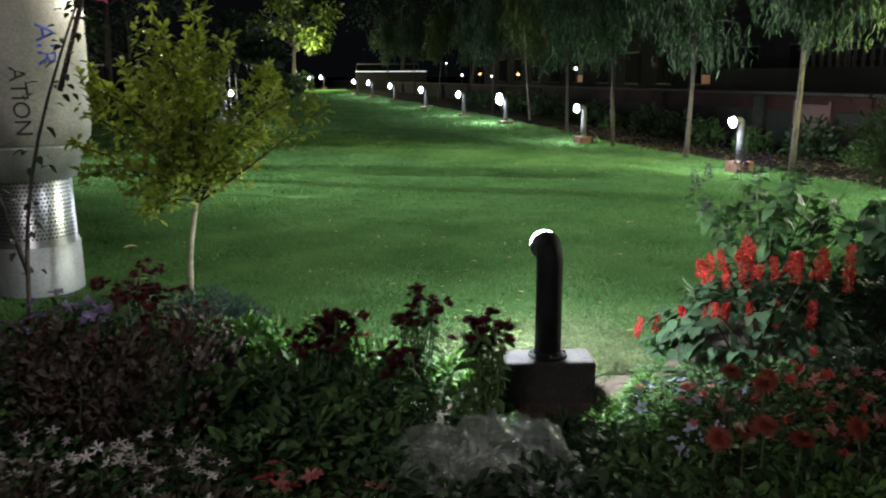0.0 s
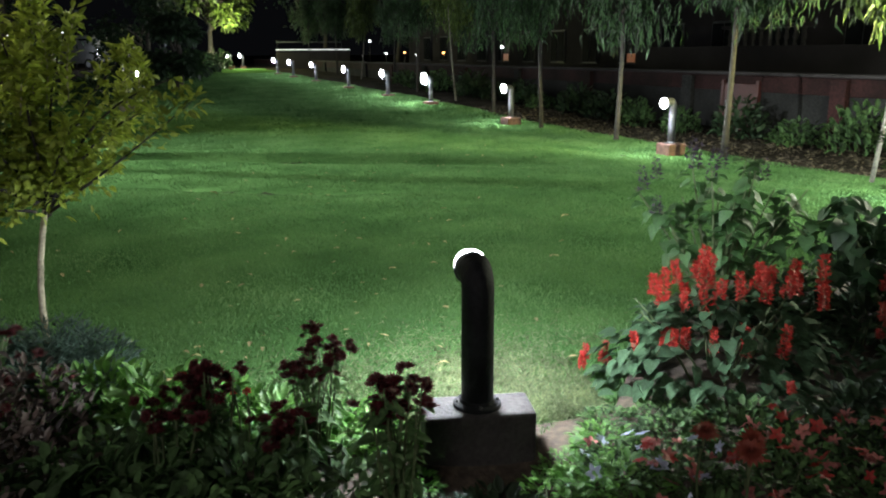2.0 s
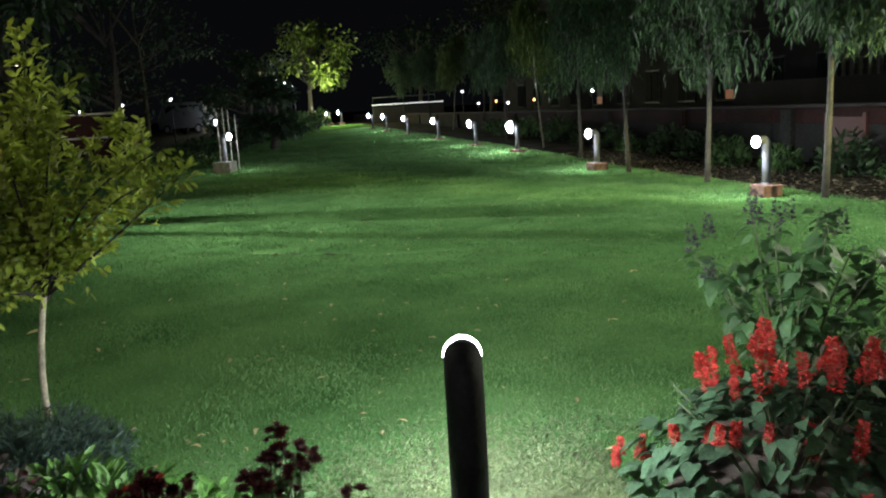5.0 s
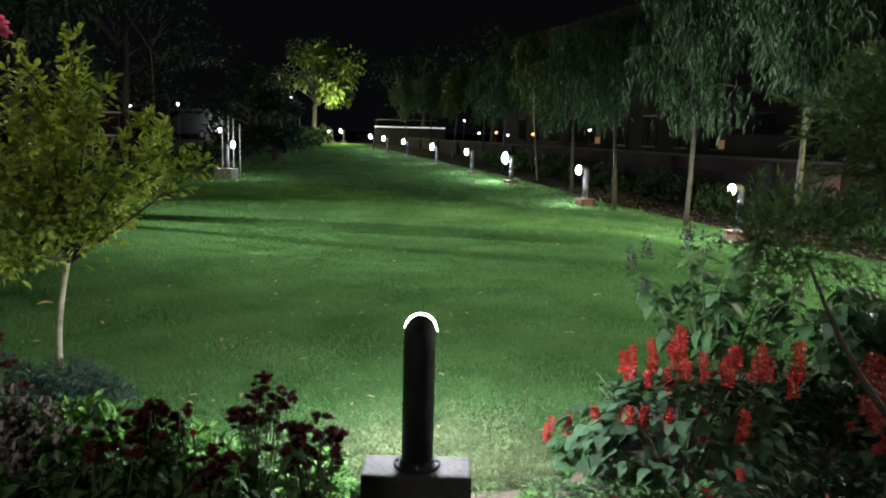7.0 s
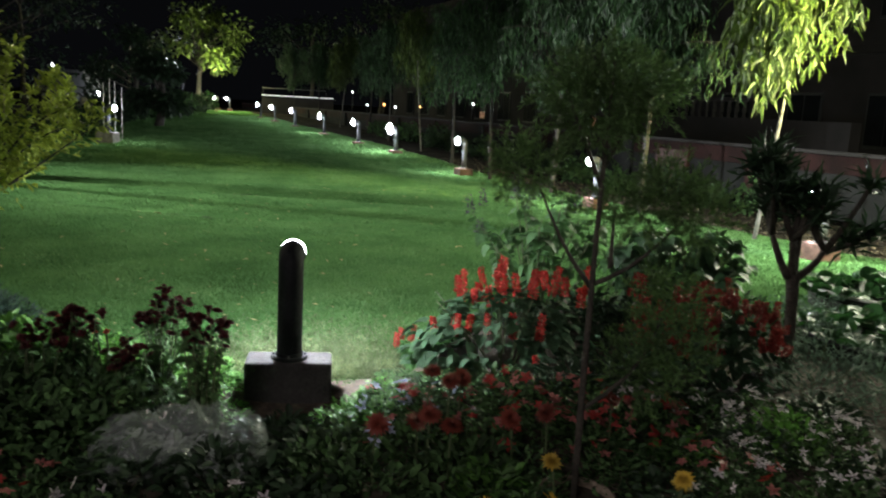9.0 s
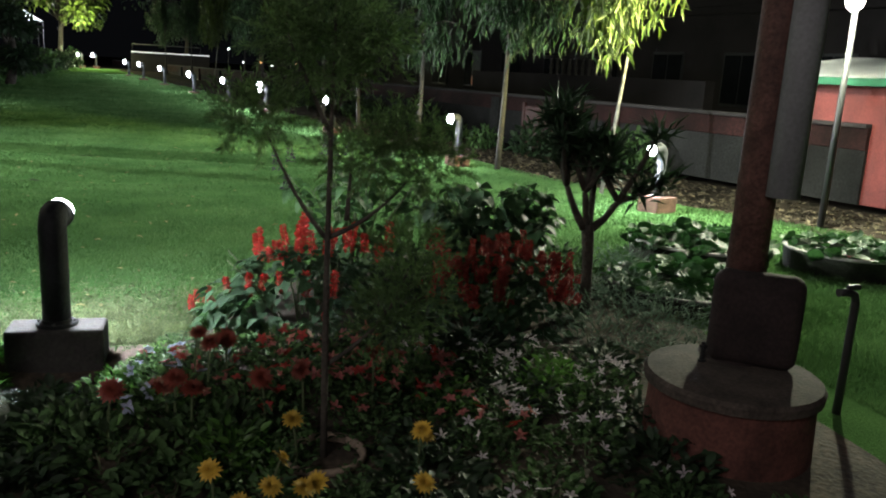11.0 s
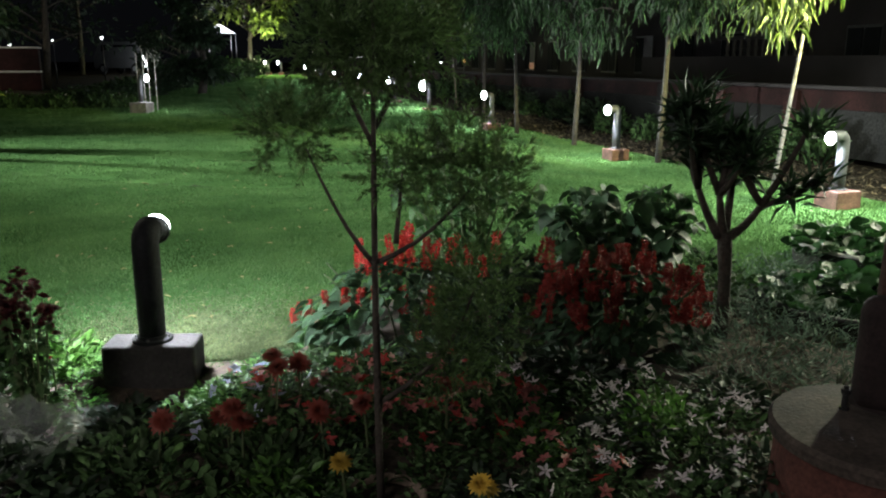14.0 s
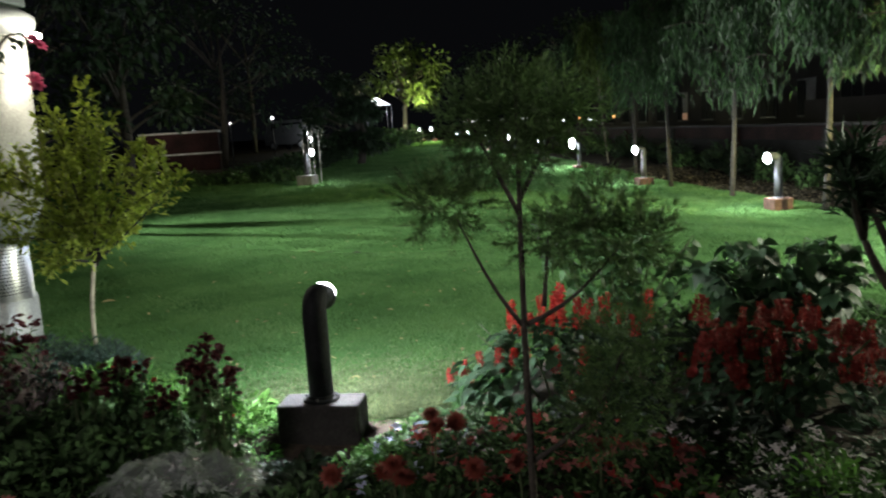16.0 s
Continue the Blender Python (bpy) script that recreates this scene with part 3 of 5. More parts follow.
# ---- big dark trees and the lit tree far off ----
def broad_tree(x, y, z, tall, wide, low, n, material, label, seed, leaf=0.22):
    r = random.Random(seed)
    t = thing("broad_tree", pose(x, y, z), label, "tree", "trees in the distance")
    line = limb((0, 0, -0.1), (r.uniform(-0.3, 0.3), 0, tall * 0.8), (0.1, 0, 0), 6)
    part("trunk", tube(line, [0.16, 0.14, 0.12, 0.10, 0.08, 0.06, 0.03], 9), M_BARKD, t)
    pieces = []
    for k in range(16):
        a, h = r.uniform(0, 6.28), r.uniform(low + 0.4, tall)
        rr = wide * math.sqrt(max(0.1, 1 - ((h - (low + tall) / 2) / (tall - low) * 1.6) ** 2)) * r.uniform(0.45, 1)
        c = Vector((math.cos(a) * rr, math.sin(a) * rr, h))
        part("limb", tube(limb((0, 0, min(h * 0.7, tall * 0.6)), c, (0, 0, 0.1), 4), [0.05, 0.04, 0.03, 0.02, 0.01], 5), M_BARKD, t)
        p, d = ball(n // 16, wide * r.uniform(0.28, 0.45), 0.75, 0.2)
        w = d + rng.normal(0, 0.5, d.shape) + np.array([0, 0, -0.5])
        pieces.append(leaves(OVAL, p + np.array(c), w, rng.uniform(0.6, 1.2, len(p)) * leaf, rng.uniform(0.3, 0.6, len(p)) * leaf))
    v, f = join(*pieces)
    big_mesh("crown", v, f, material, t)


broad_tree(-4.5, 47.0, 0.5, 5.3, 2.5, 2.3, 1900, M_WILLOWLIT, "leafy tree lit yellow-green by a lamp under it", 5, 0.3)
for i, (x, y, tall, wide, low) in enumerate(((-9.5, 31, 6.5, 3.0, 1.6), (-15, 27, 7.5, 3.6, 1.2), (-6.2, 38, 3.4, 1.6, 0.3), (-21, 24, 8, 4, 1.0), (-3.2, 27.5, 2.1, 0.9, 0.2), (-13, 45, 8, 4, 2),
                                              (1.8, 52, 5.5, 3.0, 2.2), (5.8, 46, 6, 3.2, 2.2), (-10.5, 8.5, 6.5, 3.0, 2.6), (-6.6, 17.5, 4.6, 2.0, 1.2))):
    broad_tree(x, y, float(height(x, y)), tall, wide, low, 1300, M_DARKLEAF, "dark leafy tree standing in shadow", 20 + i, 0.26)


# ---- salvias ----
def spike_mesh(seed, n, length, radius, material):
    r = np.random.default_rng(seed)
    u = r.random(n)
    a = r.random(n) * 6.283
    rad = radius * (0.35 + 0.65 * (1 - u) ** 0.6) * r.uniform(0.1, 0.75, n)
    pos = np.stack([rad * np.cos(a), rad * np.sin(a), u * length], 1)
    way = np.stack([np.cos(a), np.sin(a), r.uniform(-0.1, 0.9, n)], 1)
    v, f = leaves(DIAMOND, pos, way, r.uniform(0.6, 1.2, n) * radius * 0.75, r.uniform(0.3, 0.5, n) * radius, 0.8)
    ob = big_mesh("flower_spike", v, f, material)
    me = ob.data
    bpy.data.objects.remove(ob)
    return me


SPIKES = [spike_mesh(k, 260, ln, 0.027, M_SCARLET) for k, ln in enumerate((0.10, 0.13, 0.16))]
SPIKES_DEEP = [spike_mesh(10 + k, 230, ln, 0.027, M_DEEPRED) for k, ln in enumerate((0.09, 0.12, 0.15))]
SPIKES_DARK = [spike_mesh(20 + k, 90, ln, 0.026, M_PURPLE) for k, ln in enumerate((0.12, 0.16))]


def salvia(x, y, rx, ry, tall, spikes, label, spike_meshes, n_leaf, leaf, seed):
    random.seed(seed)
    t = thing("salvia", pose(x, y, 0.0), label, "flowering plant", "salvias in the flower bed")
    for k in range(14):
        a, q = random.uniform(0, 6.28), random.uniform(0.2, 0.9)
        tip = (rx * q * math.cos(a), ry * q * math.sin(a), tall * random.uniform(0.6, 0.95))
        part("stem", tube(limb((tip[0] * 0.25, tip[1] * 0.25, -0.02), tip, (0, 0, 0.03), 4), [0.006, 0.005, 0.005, 0.004, 0.003], 5), M_STEM, t)
    for k in range(n_leaf):
        a, h = random.uniform(0, 6.28), random.random() ** 1.35
        q = math.sqrt(max(0.05, 1 - h * h)) * random.uniform(0.3, 1.0) ** 0.6
        p = (rx * q * math.cos(a), ry * q * math.sin(a), 0.03 + tall * 0.86 * h)
        w = (math.cos(a) + random.gauss(0, 0.35), math.sin(a) + random.gauss(0, 0.35), random.uniform(-0.7, 0.15) + 0.4 * h)
        put_leaf(t, "salvia", HEART, 0.85, M_SALVIA, p, w, leaf * random.uniform(0.65, 1.2))
    for sx, sy, sz, ln in spikes:
        o = new("flower_spike", random.choice(spike_meshes))
        o.parent = t
        s = ln / 0.13
        o.matrix_local = pose(sx - x, sy - y, sz, random.gauss(0, 9), random.gauss(0, 9), random.uniform(0, 360)) @ Matrix.Diagonal((max(0.6, min(1.1, s)), max(0.6, min(1.1, s)), s, 1))
    return t


red = [(2.616, 3.88, 0.35, 0.15), (2.612, 3.783, 0.33, 0.15), (2.40, 3.72, 0.29, 0.13), (2.40, 3.80, 0.32, 0.11), (2.49, 3.68, 0.30, 0.12), (2.566, 3.606, 0.31, 0.12), (2.52, 3.58, 0.30, 0.10), (2.713, 3.656, 0.33, 0.12),
       (2.25, 3.60, 0.17, 0.09), (2.334, 3.543, 0.16, 0.11), (2.40, 3.50, 0.20, 0.10), (2.333, 3.464, 0.23, 0.08), (2.594, 3.405, 0.19, 0.10), (2.203, 3.707, 0.05, 0.06), (2.086, 3.741, 0.05, 0.06), (2.11, 3.76, 0.08, 0.06),
       (2.15, 3.70, 0.09, 0.07), (2.70, 3.50, 0.37, 0.12), (2.80, 3.52, 0.37, 0.12), (2.47, 3.42, 0.21, 0.08), (2.70, 3.35, 0.2, 0.1), (2.9, 3.6, 0.35, 0.12), (2.95, 3.5, 0.32, 0.12), (2.85, 3.75, 0.35, 0.12),
       (3.02, 3.62, 0.35, 0.12), (2.65, 3.2, 0.13, 0.06), (2.55, 3.9, 0.33, 0.1), (2.45, 3.62, 0.31, 0.09), (2.64, 3.55, 0.35, 0.1)]
salvia(2.60, 3.60, 0.50, 0.36, 0.40, red, "bushy salvia with bright scarlet flower spikes and grey-green leaves", SPIKES, 560, 0.064, 3)
low = [(random.uniform(-1, 1), random.uniform(-1, 1)) for k in range(130)]
deep = [(3.53 + 0.40 * a, 3.34 + 0.30 * b, 0.40 - 0.17 * (a * a + b * b) + random.uniform(-0.05, 0.03), random.uniform(0.05, 0.10)) for a, b in low if a * a + b * b < 1.15]
deep += [(3.2, 3.5, 0.38, 0.13), (3.24, 3.45, 0.36, 0.12), (3.3, 3.25, 0.22, 0.16), (3.3, 3.12, 0.2, 0.12)]
salvia(3.53, 3.34, 0.42, 0.34, 0.40, deep, "dense salvia with deep red flower spikes in shadow", SPIKES_DEEP, 280, 0.066, 4)


# ---- leafy shrubs behind the salvias ----
def leaf_shrub(x, y, reach, tall, n_stem, per, leaf, material, label, seed, spikes=(), kind="big", ratio=0.9):
    random.seed(seed)
    t = thing("leafy_shrub", pose(x, y, 0.0), label, "shrub", "")
    for k in range(n_stem):
        a = 6.283 * k / n_stem + random.uniform(-0.3, 0.3)
        q = random.uniform(0.35, 1.0)
        tip = Vector((reach * q * math.cos(a), reach * 0.7 * q * math.sin(a), tall * random.uniform(0.7, 1.0) * (1.1 - 0.35 * q)))
        line = limb((0.03 * math.cos(a), 0.03 * math.sin(a), -0.02), tip, (0, 0, 0.06 * tall), 5)
        part("stem", tube(line, [0.008, 0.007, 0.006, 0.005, 0.004, 0.003], 6), M_STEM, t)
        for j in range(per):
            s = random.uniform(0.3, 1.0)
            i = min(int(s * 5), 4)
            p = line[i].lerp(line[i + 1], s * 5 - i)
            b = random.uniform(0, 6.283)
            w = Vector((math.cos(b), math.sin(b), random.uniform(-0.6, 0.2)))
            put_leaf(t, kind, HEART, ratio, material, p + w * 0.025, w, leaf * random.uniform(0.6, 1.2))
    for sx, sy, sz, ln in spikes:
        o = new("flower_spike", random.choice(SPIKES_DARK))
        o.parent = t
        o.matrix_local = pose(sx - x, sy - y, sz, random.gauss(0, 10), random.gauss(0, 10), 0) @ Matrix.Diagonal((1, 1, ln / 0.14, 1))
    return t


leaf_shrub(2.98, 4.35, 0.52, 0.88, 18, 18, 0.078, M_BIGLEAF, "tall leafy shrub with dark purple flower spikes", 8,
           [(2.54, 4.27, 0.66, 0.13), (2.62, 4.32, 0.70, 0.12), (2.80, 4.32, 0.74, 0.15), (2.86, 4.27, 0.70, 0.14), (3.22, 4.42, 0.66, 0.13), (2.58, 4.22, 0.56, 0.1), (2.82, 4.40, 0.78, 0.12), (2.94, 4.33, 0.74, 0.12)])
leaf_shrub(3.80, 4.18, 0.54, 0.74, 18, 34, 0.088, M_DARKBIG, "low dark-green shrub with broad heart-shaped leaves", 9, (), "darkbig")


# ---- feathery shrub in a pot ----
def feathery_shrub():
    random.seed(11)
    x, y = 2.478, 2.17
    pot = thing("plant_pot", pose(x, y, 0.0), "round clay pot with a pale rim, half sunk in the bed", "pot")
    part("pot_body", lathe([(0.09, -0.1), (0.122, 0.03), (0.134, 0.035), (0.134, 0.055), (0.122, 0.055), (0.114, 0.03)], 32, False), M_POTRIM, pot, "", True)
    part("pot_soil", lathe([(0.114, 0.026), (0.07, 0.032), (0.01, 0.035)], 24), M_SOIL, pot)
    t = thing("feathery_shrub", pose(x, y, 0.036), "feathery dark-green shrub clipped into balls on bare stems", "shrub")
    part("trunk", tube(limb((0, 0, -0.03), (0.0, -0.02, 1.36), (-0.006, 0, 0), 8), [0.012, 0.011, 0.011, 0.010, 0.009, 0.008, 0.007, 0.005, 0.004], 9), M_BARKD, t)
    pieces = []
    clumps = [((0.0, -0.02, 1.28), 0.19, 0.62), ((-0.04, 0.0, 1.2), 0.15, 0.6), ((-0.18, 0.05, 1.04), 0.115, 0.72), ((-0.25, 0.05, 1.05), 0.09, 0.6), ((0.13, -0.04, 0.95), 0.11, 0.75), ((0.29, -0.04, 0.92), 0.12, 0.75),
              ((0.21, -0.02, 1.0), 0.11, 0.7), ((0.05, 0.05, 0.93), 0.09, 0.6), ((0.27, 0.05, 0.64), 0.12, 0.9), ((0.28, 0.02, 0.52), 0.13, 0.9), ((0.2, 0.02, 0.42), 0.12, 0.9), ((0.12, 0.0, 1.27), 0.12, 0.7), ((-0.13, 0, 1.27), 0.1, 0.7)]
    for a, b, bow in (((-0.003, 0, 0.69), (-0.18, 0.05, 1.0), (0, 0, -0.03)), ((-0.003, 0, 0.70), (0.25, -0.04, 0.91), (0, 0, -0.03)), ((0.05, 0, 0.75), (0.07, 0.05, 0.93), (0, 0, 0)),
                      ((-0.003, 0, 0.3), (0.27, 0.05, 0.62), (0.04, 0, -0.03)), ((-0.002, 0, 1.05), (0.12, 0, 1.27), (0, 0, 0)), ((-0.002, 0, 1.0), (-0.13, 0, 1.27), (0, 0, 0))):
        part("branch", tube(limb(a, b, bow, 5), [0.008, 0.007, 0.006, 0.005, 0.004, 0.003], 6), M_BARKD, t)
    for (cx, cy, cz), r, flat in clumps:
        sprays = int(105 * (r / 0.14) ** 2)
        c0, d0 = ball(sprays, r * 1.02, flat, 0.25)
        for q in range(sprays):
            m = 26
            u = rng.random(m)
            aim = unit(d0[q] + rng.normal(0, 0.4, 3) + np.array([0, 0, 0.35]))
            p = c0[q] * 0.82 + aim * (u * 0.075)[:, None] + np.array((cx, cy, cz))
            w = aim + rng.normal(0, 0.55, (m, 3))
            pieces.append(leaves(DIAMOND, p, w, rng.uniform(0.014, 0.030, m), rng.uniform(0.003, 0.005, m), 1.5))
    v, f = join(*pieces)
    tagged(big_mesh("foliage", v, f, M_CYPRESS, t), "fine feathery foliage")


feathery_shrub()


# ---- frangipani ----
def frangipani():
    random.seed(12)
    x, y = 4.02, 3.45
    t = thing("frangipani_tree", pose(x, y, 0.0), "small tree with thick forked bare branches and long dark leaves", "tree")
    part("trunk", tube(limb((0.02, 0, -0.02), (0, 0, 0.52), (0.012, 0, 0), 6), [0.036, 0.032, 0.029, 0.028, 0.029, 0.032, 0.034], 12), M_BARKD, t)
    joints = [((-0.02, 0, 0.5), (-0.13, 0.02, 0.72)), ((0.02, 0, 0.5), (0.16, 0.0, 0.64)), ((0, 0, 0.5), (0.03, 0.03, 0.74)), ((0.0, 0.0, 0.5), (-0.06, -0.05, 0.70))]
    ends = []
    for a, b in joints:
        part("branch", tube(limb(a, b, (0, 0, -0.02), 4), [0.025, 0.021, 0.018, 0.016, 0.014], 9), M_BARKD, t)
        b = Vector(b)
        for k in range(4):
            c = b + Vector((random.uniform(-0.15, 0.14), random.uniform(-0.14, 0.14), random.uniform(0.14, 0.40)))
            part("branch", tube(limb(b, c, (0, 0, -0.015), 3), [0.017, 0.014, 0.012, 0.01], 7), M_BARKD, t)
            ends.append(c)
    ends += [Vector((-0.17, 0.02, 0.86)), Vector((0.28, 0.0, 0.7)), Vector((0.4, 0.0, 0.74))]
    part("branch", tube(limb((-0.13, 0.02, 0.72), ends[-3], (0, 0, 0), 3), [0.017, 0.014, 0.012, 0.01], 7), M_BARKD, t)
    part("branch", tube(limb((0.16, 0.0, 0.64), ends[-1], (0, 0, -0.02), 3), [0.017, 0.014, 0.012, 0.01], 7), M_BARKD, t)
    for c in ends:
        for j in range(15):
            a = random.uniform(0, 6.283)
            w = Vector((math.cos(a), math.sin(a), random.uniform(-0.15, 1.6)))
            put_leaf(t, "frangipani", LANCE, 0.24, M_FRANG, c - Vector((0, 0, random.uniform(0, 0.07))), w, random.uniform(0.09, 0.17))
    frangipani_rest(t, ends)


def frangipani_rest(t, ends):
    pos, way = [], []
    for c in ends:
        for j in range(30):
            d = Vector((random.gauss(0, 1), random.gauss(0, 1), random.gauss(0.5, 0.8))).normalized()
            pos.append(c + d * random.uniform(0, 0.09) - Vector((0, 0, 0.03)))
            way.append(d + Vector((0, 0, 0.5)))
    n = len(pos)
    v, f = leaves(LANCE, pos, way, rng.uniform(0.07, 0.13, n), rng.uniform(0.013, 0.022, n), 0.6)
    tagged(big_mesh("foliage", v, f, M_FRANG, t), "dense narrow dark leaves", "", "", "stuff")


M_FRANG = mat("frangipani_leaf", (0.02, 0.045, 0.02), 0.6, var=0.25, bump=0.2, obj=0.4, through_light=0.15)
frangipani()


# ---- plinth with the pole ----
def pole():
    d = thing("round_plinth", pose(3.86, 2.03, 0.0), "round concrete plinth, red-painted sides and worn grey top", "plinth")
    part("drum", lathe([(0.285, -0.05), (0.28, 0.1), (0.275, 0.235)], 48, False), M_DRUM, d, "faded red paint", True)
    part("cap", lathe([(0.275, 0.235), (0.295, 0.24), (0.298, 0.268), (0.288, 0.282), (0.2, 0.288), (0.02, 0.29)], 48), M_DRUMTOP, d, "worn grey cement")
    tap = thing("anchor_bolt", pose(3.80, 2.13, 0.286), "short rusty bolt standing in the plinth", "bolt")
    part("bolt_shank", lathe([(0.014, 0), (0.014, 0.01), (0.008, 0.012), (0.008, 0.05), (0.013, 0.052), (0.013, 0.064), (0.007, 0.066), (0.007, 0.075)], 8), M_BLACK, tap)
    p = thing("lamp_post", pose(3.965, 2.17, 0.286), "rusty red steel post with a grey pipe fixed beside it", "post")
    part("post_shaft", tube([(0, 0, -0.02), (0, 0, 1.2), (0, 0, 2.6), (0, 0, 4.0)], [0.068, 0.066, 0.062, 0.056], 20), M_RUST, p, "flaking red-brown paint")
    part("grey_pipe", tube([(0.014, -0.112, 0.60), (0.014, -0.112, 1.6), (0.014, -0.112, 3.4)], [0.054, 0.054, 0.054], 24), M_PVC, p, "grey plastic pipe")
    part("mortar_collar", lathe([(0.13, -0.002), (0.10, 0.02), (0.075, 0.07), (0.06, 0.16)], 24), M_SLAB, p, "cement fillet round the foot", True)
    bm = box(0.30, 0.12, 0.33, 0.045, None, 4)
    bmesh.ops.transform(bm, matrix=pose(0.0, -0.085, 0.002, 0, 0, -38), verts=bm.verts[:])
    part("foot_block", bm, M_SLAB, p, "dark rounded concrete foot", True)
    w = thing("water_tap", pose(4.52, 2.2, 0.0), "dark standpipe with a bent outlet beside the plinth", "tap")
    part("standpipe", tube([(0, 0, -0.02), (0, 0, 0.3), (0, 0, 0.46), (-0.012, 0, 0.49), (-0.05, 0, 0.5), (-0.09, 0, 0.5)], [0.016] * 6, 10), M_BLACK, w)
    part("handle", box(0.06, 0.015, 0.02, 0.004, pose(-0.02, 0, 0.51)), M_BLACK, w)


pole()


# ---- lotus tubs ----
def lotus_tub(x, y, r, h, n, label, rim, seed):
    random.seed(seed)
    g = float(height(x, y))
    t = thing("lotus_tub", pose(x, y, g), label, "pond tub", "lotus tubs")
    part("tub_wall", lathe([(r * 0.97, -0.04), (r, h - 0.014)], 48, False), M_TUBWALL, t, "dark outer wall", True)
    part("rim", lathe([(r, h - 0.014), (r + 0.008, h - 0.008), (r + 0.006, h), (r - 0.02, h + 0.006), (r - 0.045, h - 0.004), (r - 0.05, h - 0.08)], 48, False), rim, t, "", True)
    part("water", lathe([(r - 0.05, h - 0.05), (0.02, h - 0.049)], 40), M_WATER, t)
    for k in range(n):
        a, q = random.uniform(0, 6.283), math.sqrt(random.random()) * r * 1.05
        z = h + random.uniform(-0.02, 0.11) * (1.2 - q / r) - max(0, q - r) * random.uniform(0, 1.6)
        o = new("lotus_leaf", random.choice(PADS))
        o.parent = t
        s = random.uniform(0.03, 0.062)
        o.matrix_local = pose(q * math.cos(a), q * math.sin(a), z, random.gauss(0, 24), random.gauss(0, 24), random.uniform(0, 360)) @ Matrix.Diagonal((s, s, s, 1))
    return t


def pad(seed):
    r = random.Random(seed)
    v, f = [(0, 0, -0.14)], []
    for ring, rad in enumerate((0.55, 1.0)):
        for k in range(16):
            a = 6.0 * k / 15 + 0.14
            v.append((rad * math.cos(a), rad * math.sin(a), (0.0 if ring == 0 else 0.06 + r.uniform(-0.09, 0.12))))
    for k in range(15):
        f += [(0, 1 + k, 2 + k), (1 + k, 17 + k, 18 + k, 2 + k)]
    me = bpy.data.meshes.new("lotus_leaf")
    me.from_pydata(v, [], f)
    me.polygons.foreach_set("use_smooth", [True] * len(me.polygons))
    me.materials.append(M_LOTUS)
    return me


PADS = [pad(k) for k in range(4)]
lotus_tub(5.62, 4.70, 0.50, 0.15, 200, "round pond tub with a pale rim, full of round leaves", M_RIM, 1)
lotus_tub(6.55, 4.3, 0.4, 0.16, 110, "smaller round pond tub with a pale rim and floating leaves", M_RIM, 2)
lotus_tub(4.92, 3.82, 0.5, 0.1, 170, "dark pond tub with glossy round leaves and wet glints", M_TUB, 3)


# ---- mounds of small flowers and leaves ----
def flower_mesh(petals, ratio, cone, material, seed, rows=1):
    r = np.random.default_rng(seed)
    pos, way, ln = [], [], []
    for row in range(rows):
        for k in range(petals):
            a = 6.283 * (k + 0.5 * row) / petals + r.normal(0, 0.06)
            up = cone + 0.55 * row
            pos.append((0.05 * math.cos(a), 0.05 * math.sin(a), 0.08 * row))
            way.append((math.cos(a), math.sin(a), up))
            ln.append((0.97 - 0.2 * row) * (1 + r.normal(0, 0.06)))
    ln = np.array(ln)
    v, f = leaves(OVAL if petals < 8 else LANCE, pos, way, ln, ln * ratio, 0.12)
    ob = big_mesh("flower", v, f, material)
    me = ob.data
    bpy.data.objects.remove(ob)
    return me


F = {"white": [flower_mesh(5, 0.4, 0.25, M_WHITEP, 1), flower_mesh(5, 0.34, 0.5, M_WHITEP, 2)], "lilac": [flower_mesh(5, 0.6, 0.3, M_LILAC, 3)],
     "blue": [flower_mesh(5, 0.6, 0.3, M_PALEBLUE, 4)], "pinkred": [flower_mesh(5, 0.62, 0.25, M_PINKRED, 5), flower_mesh(5, 0.5, 0.45, M_PINKRED, 6)], "pink": [flower_mesh(6, 0.7, 0.4, M_PINK, 7, 3)],
     "deep": [flower_mesh(5, 0.6, 0.3, M_DEEPRED, 8)], "zinnia": [flower_mesh(18, 0.46, 0.10, M_ORANGEP, 9, 5)], "marigold": [flower_mesh(15, 0.5, 0.1, M_MARIGOLD, 10, 6)],
     "maroon": [flower_mesh(12, 0.45, 0.5, M_MAROON, 11, 3)], "redsmall": [flower_mesh(6, 0.6, 0.4, M_SCARLET, 12, 2)]}


def clump(n, r, h, shape, ln, ratio, up=0.6, droop=0.0):
    """Arrays of a low mound of leaves."""
    a, q, s = rng.random(n) * 6.283, np.sqrt(rng.random(n)), rng.random(n)
    z = h * s * np.sqrt(np.maximum(0.05, 1 - 0.85 * q * q))
    pos = np.stack([r * q * np.cos(a), r * q * np.sin(a), z + 0.005], 1)
    b = a + rng.normal(0, 0.8, n)
    way = np.stack([np.cos(b), np.sin(b), up * rng.normal(0.8, 0.8, n) - droop], 1)
    ln = rng.uniform(0.6, 1.3, n) * ln
    return leaves(shape, pos, way, ln, ln * ratio, 0.5)


def mound_mesh(name, material, *args):
    v, f = clump(*args)
    ob = big_mesh(name, v, f, material)
    me = ob.data
    bpy.data.objects.remove(ob)
    return me


